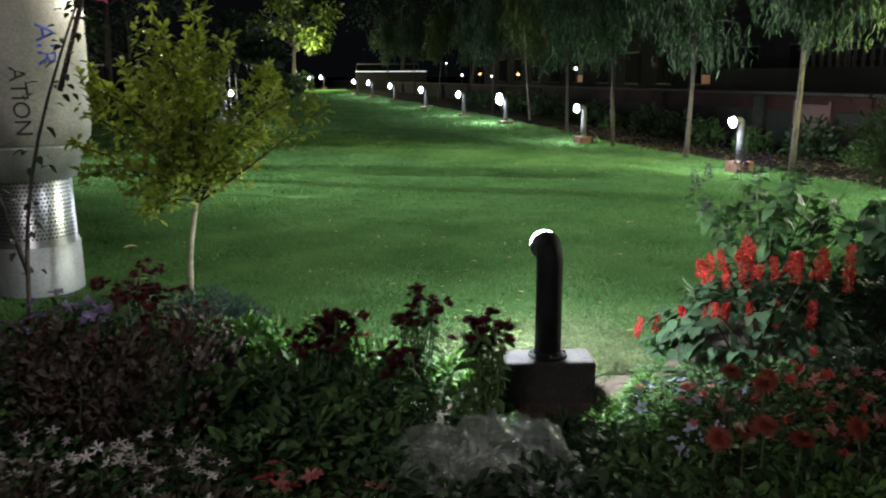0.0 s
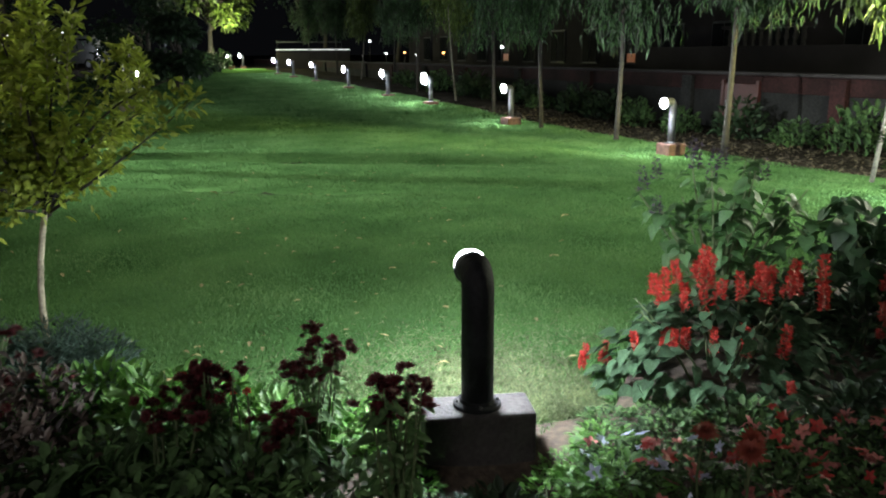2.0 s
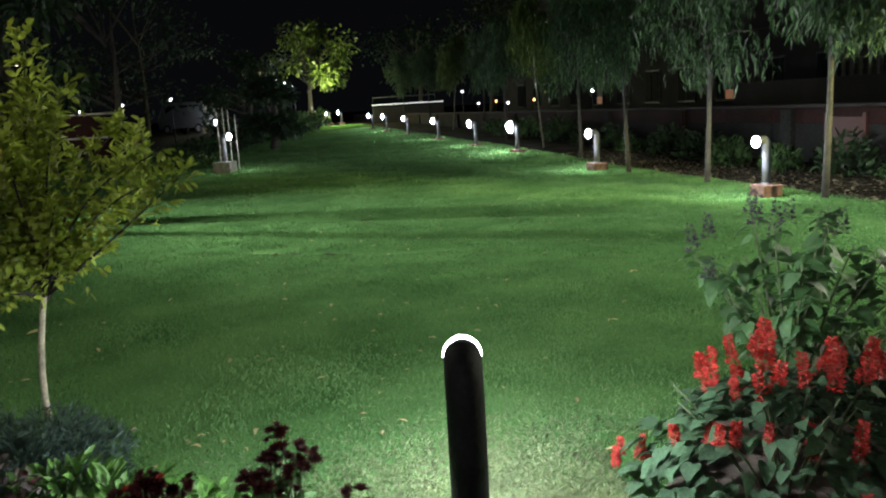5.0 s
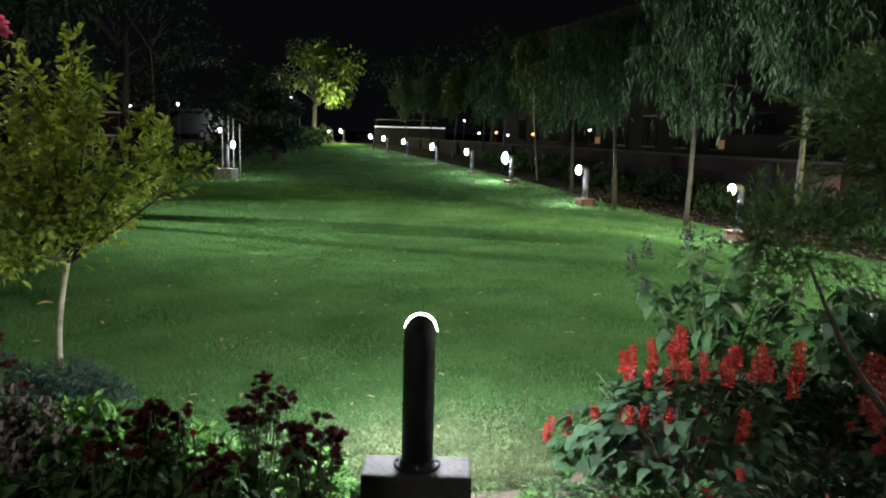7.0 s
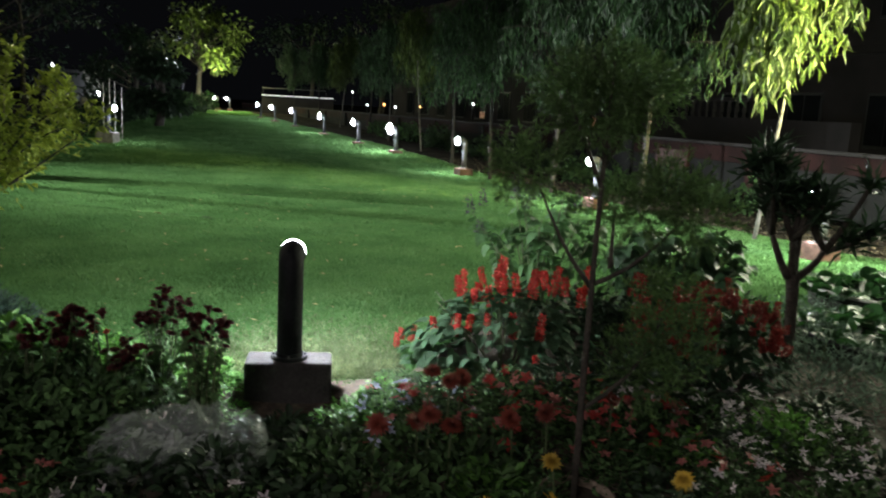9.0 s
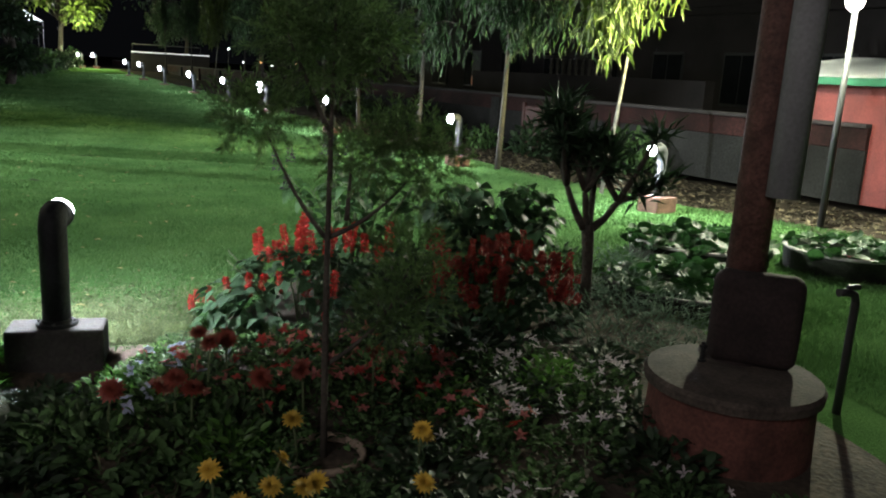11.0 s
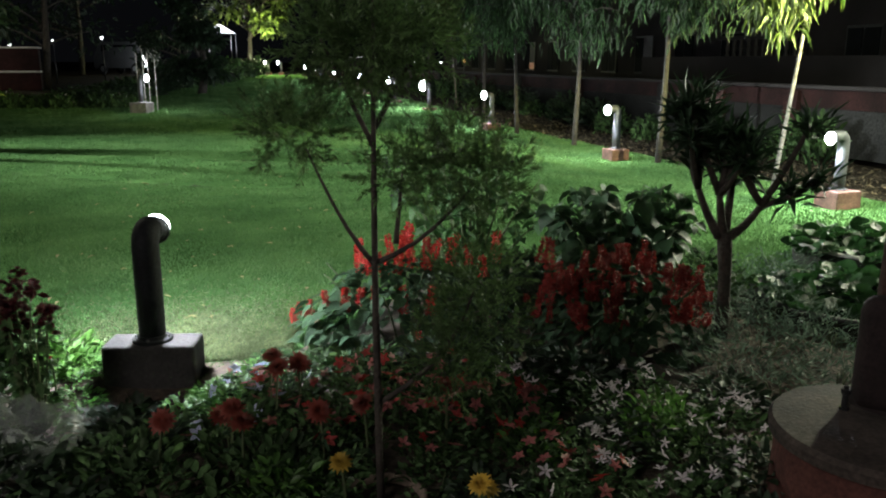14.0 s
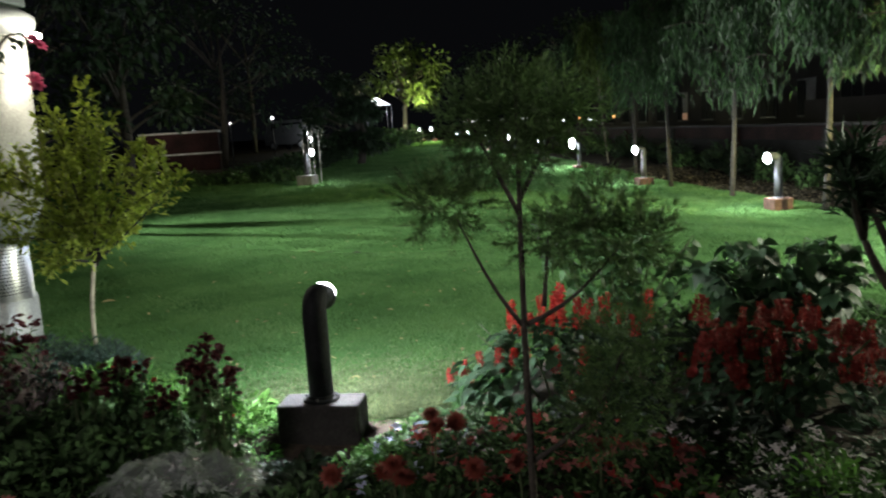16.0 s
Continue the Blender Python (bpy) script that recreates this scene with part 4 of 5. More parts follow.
FOLIAGE = {"petunia": [mound_mesh("foliage", M_BEDLEAF, 420, 0.17, 0.17, OVAL, 0.034, 0.5) for k in range(3)],
           "lime": [mound_mesh("foliage", M_LETTUCE, 330, 0.16, 0.17, OVAL, 0.045, 0.45) for k in range(2)],
           "broad": [mound_mesh("foliage", M_BEDLEAF, 300, 0.19, 0.18, OVAL, 0.05, 0.5, 0.9) for k in range(3)],
           "fresh": [mound_mesh("foliage", M_LETTUCE, 240, 0.17, 0.16, OVAL, 0.062, 0.42, 1.0) for k in range(2)],
           "blue": [mound_mesh("foliage", M_BLUEGREEN, 1100, 0.2, 0.3, DIAMOND, 0.06, 0.18, 1.0) for k in range(2)],
           "fern": [mound_mesh("foliage", M_FERN, 430, 0.23, 0.22, DIAMOND, 0.045, 0.14, 0.8), mound_mesh("foliage", M_FERN, 380, 0.22, 0.2, DIAMOND, 0.05, 0.14, 0.8)],
           "bronze": [mound_mesh("foliage", M_BRONZE, 520, 0.18, 0.18, OVAL, 0.029, 0.5) for k in range(2)],
           "silver": [mound_mesh("foliage", M_SILVER, 420, 0.15, 0.16, OVAL, 0.06, 0.4)],
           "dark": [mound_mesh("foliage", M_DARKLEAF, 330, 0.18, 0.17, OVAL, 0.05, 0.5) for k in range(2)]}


_stalk = part("stem", tube([(0, 0, 0), (0.004, 0, 0.07), (0, 0.003, 0.14)], [0.0035, 0.003, 0.002], 5), M_STEM)
STALK = _stalk.data
bpy.data.objects.remove(_stalk)


def mound(x, y, foliage, label, flowers=(), scale=1.0, lift=1.0, size=0.027, category="flowering plant", group="plants in the flower bed", seed=0, name="bedding_plant"):
    random.seed(seed + int(1000 * x) + int(77 * y))
    t = thing(name, pose(x, y, float(dip(x, y)), 0, 0, random.uniform(0, 360)), label, category, group)
    o = new("foliage", random.choice(FOLIAGE[foliage]))
    o.parent, o.matrix_local = t, Matrix.Diagonal((scale, scale, scale * lift, 1))
    for k in range(3):
        st = new("stem", STALK)
        st.parent, st.matrix_local = t, pose(0.02 * scale * (k - 1), 0.02 * scale * (k % 2), -0.02, random.gauss(0, 22), random.gauss(0, 22), 0) @ Matrix.Diagonal((1, 1, scale * lift, 1))
    for kind, n in flowers:
        for k in range(n):
            a, q = random.uniform(0, 6.283), math.sqrt(random.random()) * 0.17 * scale
            z = 0.165 * scale * lift * math.sqrt(max(0.1, 1 - (q / (0.19 * scale)) ** 2)) + random.uniform(0.0, 0.05)
            f = new("flower", random.choice(F[kind]))
            f.parent = t
            s = size * random.uniform(0.75, 1.2)
            f.matrix_local = pose(q * math.cos(a), q * math.sin(a), z, random.gauss(0, 28) , random.gauss(0, 28), random.uniform(0, 360)) @ Matrix.Diagonal((s, s, s, 1))
    return t


W, PR, LB = "petunias with pale star-shaped flowers over small dark leaves", "petunias with red and pink flowers over small leaves", "petunias with pale blue flowers"
for x, y, fl, sc in ((3.0, 2.83, 12, 0.8), (3.2, 2.70, 16, 0.9), (3.45, 2.78, 12, 0.8), (3.62, 2.50, 15, 0.9), (3.12, 2.30, 13, 0.8), (3.45, 2.28, 10, 0.9), (3.3, 2.0, 6, 0.9), (2.95, 2.08, 4, 0.8), (3.05, 1.75, 3, 0.9), (3.4, 1.6, 4, 0.9),
                     (0.08, 2.46, 26, 0.95), (0.36, 2.34, 22, 0.95), (-0.15, 2.58, 20, 0.95), (-0.2, 2.2, 10, 0.9), (-0.3, 2.75, 12, 0.95), (0.25, 2.6, 14, 0.9), (0.15, 2.1, 12, 0.9), (1.05, 2.08, 7, 0.8), (1.42, 2.08, 7, 0.8)):
    mound(x, y, "petunia", W, (("white", int(fl * 1.4)),), sc, 1.0, 0.023 if x > 2 else 0.023)
for x, y, fl, sc, lift in ((2.5, 2.62, 12, 0.9, 1.2), (2.73, 2.6, 14, 0.9, 1.4), (2.92, 2.53, 14, 0.9, 1.4), (2.68, 2.42, 10, 0.8, 1.2), (2.34, 2.76, 12, 0.9, 1.2), (2.1, 2.92, 9, 0.7, 1.2), (2.45, 2.90, 11, 0.9, 1.3), (2.25, 2.50, 8, 0.8, 1.2),
                           (2.95, 2.36, 8, 0.8, 1.0), (0.62, 2.36, 12, 0.8, 1.0), (0.85, 2.2, 5, 0.8, 1.0), (3.1, 2.15, 7, 0.7, 1.0), (2.72, 2.85, 9, 0.9, 1.3)):
    mound(x, y, "petunia", PR, (("pinkred", fl), ("deep", fl // 2)), sc, lift, 0.025)
for x, y in ((1.95, 2.68), (1.97, 3.02), (2.14, 2.88)):
    mound(x, y, "petunia", LB, (("blue", 6), ("pinkred", 2)), 0.75, 1.0, 0.026)
for x, y, n in ((-0.5, 3.65, 22), (-0.75, 3.4, 18), (-0.35, 3.5, 16), (-0.45, 2.75, 6), (-0.6, 3.05, 6)):
    mound(x, y, "petunia", "petunias with lilac flowers in deep shade", (("lilac", n),), 1.1, 1.7, 0.033)
for x, y, sc in ((0.02, 3.26, 1.2), (-0.11, 3.12, 1.2), (-0.3, 3.25, 1.2), (-0.15, 2.85, 1.1), (0.1, 3.5, 1.1), (-0.33, 3.0, 1.0), (0.12, 2.8, 1.1), (-0.45, 3.3, 1.2)):
    mound(x, y, "bronze", "reddish-brown bedding plant with small maroon flowers", (("maroon", 9),), sc, 1.6, 0.022)
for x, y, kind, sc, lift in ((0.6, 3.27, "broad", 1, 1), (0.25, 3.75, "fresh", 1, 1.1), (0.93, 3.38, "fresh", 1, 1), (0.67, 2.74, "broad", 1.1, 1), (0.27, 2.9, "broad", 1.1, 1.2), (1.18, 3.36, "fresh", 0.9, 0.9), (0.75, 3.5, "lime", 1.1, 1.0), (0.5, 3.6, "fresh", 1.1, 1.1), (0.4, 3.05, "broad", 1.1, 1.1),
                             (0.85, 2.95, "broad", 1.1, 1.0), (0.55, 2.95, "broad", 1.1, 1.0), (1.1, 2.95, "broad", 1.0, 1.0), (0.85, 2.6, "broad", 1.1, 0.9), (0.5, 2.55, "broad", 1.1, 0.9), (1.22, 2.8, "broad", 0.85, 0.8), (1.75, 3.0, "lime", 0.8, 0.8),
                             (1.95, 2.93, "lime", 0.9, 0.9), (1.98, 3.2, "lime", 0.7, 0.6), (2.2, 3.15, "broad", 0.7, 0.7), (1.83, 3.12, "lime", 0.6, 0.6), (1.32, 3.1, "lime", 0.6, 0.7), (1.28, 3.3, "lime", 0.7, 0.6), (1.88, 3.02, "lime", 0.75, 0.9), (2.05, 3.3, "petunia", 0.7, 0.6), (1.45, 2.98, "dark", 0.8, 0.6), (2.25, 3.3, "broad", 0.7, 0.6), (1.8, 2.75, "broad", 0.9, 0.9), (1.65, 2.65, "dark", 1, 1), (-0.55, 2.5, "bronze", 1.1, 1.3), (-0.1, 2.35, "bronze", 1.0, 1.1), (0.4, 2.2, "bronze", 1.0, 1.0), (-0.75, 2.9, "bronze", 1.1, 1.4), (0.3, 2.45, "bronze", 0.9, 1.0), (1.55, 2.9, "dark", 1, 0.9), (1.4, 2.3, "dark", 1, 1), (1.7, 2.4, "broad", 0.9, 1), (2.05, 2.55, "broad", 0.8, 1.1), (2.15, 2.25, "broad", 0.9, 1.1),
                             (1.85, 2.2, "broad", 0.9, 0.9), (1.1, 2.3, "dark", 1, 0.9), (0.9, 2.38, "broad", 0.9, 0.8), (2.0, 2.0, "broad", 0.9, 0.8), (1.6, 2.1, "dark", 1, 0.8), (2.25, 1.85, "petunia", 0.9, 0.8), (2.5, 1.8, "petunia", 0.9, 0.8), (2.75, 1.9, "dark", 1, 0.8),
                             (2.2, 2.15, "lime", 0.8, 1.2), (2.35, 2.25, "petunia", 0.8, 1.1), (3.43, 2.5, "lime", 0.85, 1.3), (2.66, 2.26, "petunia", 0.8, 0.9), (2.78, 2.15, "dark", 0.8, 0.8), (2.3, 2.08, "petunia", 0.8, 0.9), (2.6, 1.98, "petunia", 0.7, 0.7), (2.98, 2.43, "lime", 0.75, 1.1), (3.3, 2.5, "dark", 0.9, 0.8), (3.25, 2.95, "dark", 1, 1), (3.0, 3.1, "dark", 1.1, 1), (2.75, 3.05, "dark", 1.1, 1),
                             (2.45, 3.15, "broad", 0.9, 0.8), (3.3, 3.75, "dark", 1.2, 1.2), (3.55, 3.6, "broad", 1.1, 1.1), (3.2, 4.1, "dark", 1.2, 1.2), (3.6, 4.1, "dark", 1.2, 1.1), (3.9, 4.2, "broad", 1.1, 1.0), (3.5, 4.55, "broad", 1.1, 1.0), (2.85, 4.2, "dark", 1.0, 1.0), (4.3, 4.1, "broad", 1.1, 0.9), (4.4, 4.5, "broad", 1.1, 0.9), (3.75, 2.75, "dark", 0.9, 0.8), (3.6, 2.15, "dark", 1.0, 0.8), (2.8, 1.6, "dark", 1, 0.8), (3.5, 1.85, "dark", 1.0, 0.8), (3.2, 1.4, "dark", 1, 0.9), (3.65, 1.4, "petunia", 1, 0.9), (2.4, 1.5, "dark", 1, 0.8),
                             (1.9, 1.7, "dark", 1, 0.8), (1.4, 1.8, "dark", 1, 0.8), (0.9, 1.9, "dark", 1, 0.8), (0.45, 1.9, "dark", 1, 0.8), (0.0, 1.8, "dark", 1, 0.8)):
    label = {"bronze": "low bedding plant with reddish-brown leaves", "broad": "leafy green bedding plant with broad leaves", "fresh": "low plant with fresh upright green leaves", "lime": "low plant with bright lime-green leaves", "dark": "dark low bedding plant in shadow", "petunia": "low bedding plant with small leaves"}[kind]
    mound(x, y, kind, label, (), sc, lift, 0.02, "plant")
for x, y, sc, lift in ((-0.02, 4.22, 0.9, 0.8), (0.14, 4.12, 0.85, 0.75), (-0.3, 4.2, 0.9, 0.9), (0.0, 3.95, 0.9, 0.8), (-0.5, 4.0, 0.9, 0.8), (0.22, 3.9, 0.8, 0.6)):
    mound(x, y, "blue", "feathery blue-green plant below the young tree", (), sc, lift, 0.02, "plant")
for x, y, sc, lift in ((3.88, 3.02, 1, 0.9), (4.1, 3.2, 1.1, 1), (4.35, 3.55, 1.1, 1.1), (4.38, 3.15, 1.1, 1), (3.98, 2.78, 1, 0.8), (4.25, 2.85, 1, 0.8), (4.15, 3.7, 1, 1.1), (4.3, 2.6, 0.9, 0.6), (4.72, 4.35, 1.1, 0.9), (4.98, 4.42, 1.0, 0.8), (4.6, 4.05, 1.0, 0.9), (5.2, 4.3, 1.0, 0.6), (4.5, 3.75, 1.0, 0.9), (5.35, 3.9, 1.0, 0.6), (4.5, 3.35, 1.0, 0.8), (3.75, 3.55, 1, 0.9)):
    mound(x, y, "fern", "feathery grey-green ground plant", (), sc, lift, 0.02, "plant")


# ---- tall stems with single flowers ----
def stem_flower(x, y, z, kind, size, label, n=1, tilt=35):
    random.seed(int(x * 997 + y * 131 + z * 17))
    t = thing("flower_stem", pose(x, y, 0.0), label, "flower", "tall flowers in the bed")
    for k in range(n):
        dx, dy = (0, 0) if k == 0 else (random.gauss(0, 0.04), random.gauss(0, 0.04))
        part("stem", tube(limb((dx * 0.2, dy * 0.2, -0.02), (dx, dy, z), (random.gauss(0, 0.01), random.gauss(0, 0.01), 0), 4), [0.004] * 5, 5), M_STEM, t)
        f = new("flower", random.choice(F[kind]))
        f.parent = t
        f.matrix_local = pose(dx, dy, z, random.uniform(10, tilt), random.gauss(0, 14), random.gauss(0, 30)) @ Matrix.Diagonal((size, size, size, 1))
        for j in range(4):
            s = random.uniform(0.2, 0.8)
            a = random.uniform(0, 6.28)
            put_leaf(t, "stemleaf", LANCE, 0.35, M_SALVIA, (dx * s, dy * s, z * s), (math.cos(a), math.sin(a), 0.4), 0.06)


for x, y, z in ((2.21, 2.71, 0.25), (2.43, 2.36, 0.25), (2.09, 2.26, 0.25), (1.86, 2.29, 0.25), (2.11, 2.78, 0.25), (2.04, 2.38, 0.24), (2.3, 2.34, 0.24), (2.69, 2.44, 0.26), (2.15, 2.62, 0.27), (2.0, 2.42, 0.2)):
    stem_flower(x, y, z, "zinnia", 0.042, "orange-red zinnia bloom on a leafy stem", 1, 60)
for x, y, z in ((2.37, 2.1, 0.2), (2.73, 1.96, 0.2), (2.13, 1.93, 0.15), (2.32, 1.94, 0.16), (2.4, 1.81, 0.15), (2.28, 1.81, 0.15), (2.76, 2.02, 0.15), (2.68, 1.75, 0.15), (2.36, 1.77, 0.16), (2.2, 1.78, 0.13)):
    stem_flower(x, y, z, "marigold", 0.036, "yellow marigold bloom on a short stem", 1, 40)
stem_flower(0.72, 3.3, 0.33, "redsmall", 0.016, "small red flower on a thin stem", 2)
stem_flower(0.8, 3.22, 0.27, "redsmall", 0.016, "small red flower on a thin stem", 2)
stem_flower(1.25, 3.06, 0.16, "redsmall", 0.013, "small red flower on a thin stem", 1)


def maroon_plant(x, y, tall, n, wide, seed):
    random.seed(seed)
    t = thing("cockscomb_plant", pose(x, y, 0.0), "upright plant with dark maroon ruffled flower heads", "flowering plant", "maroon flowers by the lamp")
    for k in range(n):
        a, q = random.uniform(0, 6.283), random.random() ** 0.6 * wide
        top = Vector((q * math.cos(a), q * math.sin(a), tall * random.uniform(0.72, 1.0)))
        line = limb((top.x * 0.25, top.y * 0.25, -0.02), top, (random.gauss(0, 0.015), 0, 0), 5)
        part("stem", tube(line, [0.005, 0.005, 0.004, 0.004, 0.003, 0.003], 5), M_STEM, t)
        for j in range(random.choice((3, 4, 5))):
            f = new("flower", random.choice(F["maroon"]))
            f.parent = t
            s = random.uniform(0.018, 0.031)
            f.matrix_local = pose(top.x + random.gauss(0, 0.021), top.y + random.gauss(0, 0.021), top.z + random.gauss(0, 0.016), random.gauss(0, 25), random.gauss(0, 25), random.uniform(0, 360)) @ Matrix.Diagonal((s, s, s, 1))
        for j in range(11):
            s = random.uniform(0.1, 0.97)
            i = min(int(s * 5), 4)
            p = line[i].lerp(line[i + 1], s * 5 - i)
            b = random.uniform(0, 6.283)
            put_leaf(t, "dark_oval", OVAL, 0.5, M_BEDLEAF, p, (math.cos(b), math.sin(b), random.uniform(-0.5, 0.5)), random.uniform(0.035, 0.065))


for k, (x, y, h, n, w) in enumerate(((1.045, 3.27, 0.42, 13, 0.085), (1.265, 2.86, 0.46, 15, 0.085), (0.73, 3.2, 0.38, 14, 0.09), (-0.27, 3.8, 0.43, 14, 0.16), (0.05, 3.3, 0.36, 10, 0.13), (-0.1, 3.6, 0.38, 10, 0.14), (0.62, 3.05, 0.34, 8, 0.1), (0.95, 3.05, 0.26, 8, 0.1))):
    maroon_plant(x, y, h, n, w, 40 + k)


# ---- clear plastic sheet over the pots ----
def plastic():
    v, f, nx, ny = [], [], 70, 46
    for j in range(ny + 1):
        for i in range(nx + 1):
            u, w = i / nx * 2 - 1, j / ny * 2 - 1
            x, y = 0.29 * u, 0.19 * w
            dome = max(0.0, 1 - abs(u) ** 2.6) ** 0.6 * max(0.0, 1 - abs(w) ** 2.4) ** 0.6
            fold = 1 - abs(noise.noise((u * 3.1 + 0.6 * w, w * 1.6 - u, 0.3))) * 2.2
            crease = 1 - abs(noise.noise((u * 7 - w * 2, w * 5 + u * 3, 2.0))) * 2
            c = 0.055 * fold + 0.02 * crease + 0.05 * noise.noise((u * 1.7 + 3, w * 1.3, 1.0))
            v.append((x * (1 + 0.25 * noise.noise((u * 2, w * 2, 7))), y * (1 + 0.3 * noise.noise((u * 2, w * 2, 9))), 0.02 + 0.11 * dome + c * dome))
    for j in range(ny):
        for i in range(nx):
            a = j * (nx + 1) + i
            f.append((a, a + 1, a + nx + 2, a + nx + 1))
    ob = ob_mesh("plastic_sheet", v, f, M_PLASTIC, None, True)
    ob.matrix_world = pose(1.22, 2.55, 0.02, 0, 0, 4)
    tagged(ob, "crumpled clear plastic sheet lying over bedding plants", "plastic sheet")


plastic()
for x, y in ((1.08, 2.56), (1.32, 2.54), (1.2, 2.62)):
    mound(x, y, "silver", "silver-leaved plant under the plastic sheet", (), 0.75, 0.8, 0.02, "plant")


# ---- column with lettering ----
def column():
    cx, cy = -1.2, 5.12
    t = thing("display_column", pose(cx, cy, 0.0), "tall white printed column on a perforated steel drum", "column")
    part("drum", lathe([(0.235, -0.03), (0.235, 0.30), (0.225, 0.31), (0.225, 0.69)], 48, False), M_STEEL, t, "shiny perforated steel", True)
    part("plain_base", lathe([(0.24, -0.03), (0.24, 0.285), (0.236, 0.29)], 48, False), M_GREYRING, t, "plain grey base", True)
    part("grey_ring", lathe([(0.235, 0.675), (0.255, 0.68), (0.30, 0.80), (0.325, 0.865), (0.325, 0.885), (0.30, 0.886)], 48), M_GREYRING, t, "flared grey collar", True)
    v, f = [], []
    for row in range(15):
        for k in range(64):
            a = 2 * math.pi * (k + 0.5 * (row % 2)) / 64
            if not (math.pi * 1.0 < a < math.pi * 2.1):
                continue
            z, b = 0.34 + row * 0.0235, len(v)
            for q in range(6):
                g = q * math.pi / 3
                aa, zz = a + 0.007 * math.cos(g) / 0.2255, z + 0.007 * math.sin(g)
                v.append((0.2266 * math.cos(aa), 0.2266 * math.sin(aa), zz))
            f.append(tuple(range(b, b + 6)))
    tagged(ob_mesh("perforation", v, f, M_BLACK, t), "rows of small round holes", "", "", "stuff")
    part("printed_sleeve", lathe([(0.33, 0.887), (0.355, 0.92), (0.365, 0.99), (0.375, 1.3), (0.385, 2.06)], 64), M_COLUMN, t, "white printed sleeve", True)
    part("cap", lathe([(0.385, 2.06), (0.44, 2.1), (0.46, 2.16), (0.46, 2.2), (0.4, 2.24)], 48), M_GREYRING, t, "", True)
    part("cap_lamp", lathe([(0.03, 0), (0.05, 0.02), (0.05, 0.05)], 16), M_BULB, t, "small bright lamp under the cap").matrix_local = pose(0.45, 0.1, 2.03)
    for word, z0, angle, size, ink in (("AIR", 1.55, -50, 0.15, M_BLUEINK), ("ATION", 1.32, -73, 0.12, M_BLACKINK)):
        cu = bpy.data.curves.new("lettering", "FONT")
        cu.body, cu.size = word, size
        ob = bpy.data.objects.new("lettering", cu)
        scene.collection.objects.link(ob)
        me = bpy.data.meshes.new_from_object(ob.evaluated_get(bpy.context.evaluated_depsgraph_get()))
        bpy.data.objects.remove(ob)
        for q in me.vertices:
            rad = 0.3655 + 0.022 * max(0, (z0 - q.co.x - 0.99)) + 0.004
            a = radians(angle) + q.co.y / rad
            q.co = Vector((rad * math.cos(a), rad * math.sin(a), z0 - q.co.x))
        me.materials.append(ink)
        o = new("lettering", me)
        o.parent = t
    return t


column()


# ---- climbing rose before the column ----
def climbing_rose():
    random.seed(31)
    t = thing("climbing_rose", pose(-0.9, 4.25, 0.0), "climbing rose with a dark stem and pink flowers", "climbing plant")
    lines = [limb((0, 0, -0.02), (0.42, -0.1, 1.58), (-0.1, 0, 0), 8), limb((0.42, -0.1, 1.58), (0.36, 0.45, 2.0), (0.05, 0, 0.12), 6), limb((0.02, 0, 0.3), (-0.35, 0.1, 1.3), (0, 0, 0.1), 6), limb((0.3, -0.08, 1.2), (0.5, -0.1, 1.75), (0, 0, 0), 4)]
    for line in lines:
        part("stem", tube(line, [0.013 - 0.001 * k for k in range(len(line))], 7), M_BARKD, t)
        for j in range(34):
            i = random.randrange(len(line) - 1)
            p = line[i].lerp(line[i + 1], random.random())
            b = random.uniform(0, 6.283)
            w = Vector((math.cos(b), math.sin(b), random.uniform(-0.5, 0.5)))
            put_leaf(t, "rose", OVAL, 0.6, M_DARKROSE, p + w * random.uniform(0, 0.1), w, random.uniform(0.035, 0.06))
    for x, y, z in ((0.40, 0.55, 1.97), (0.46, 0.52, 1.93), (0.38, 0.55, 1.74), (0.40, 0.54, 1.69), (0.52, -0.1, 1.62)):
        f = new("flower", F["pink"][0])
        f.parent, f.matrix_local = t, pose(x, y, z, 50, 10, random.uniform(0, 90)) @ Matrix.Diagonal((0.055, 0.055, 0.055, 1))


M_DARKROSE = mat("rose_leaf", (0.03, 0.05, 0.03), 0.4, var=0.3, bump=0, obj=0.4)
climbing_rose()


# ---- boundary wall, buildings and street side ----
YARD = pose(8.24, 14.3, -0.05, 0, 0, 13.44)


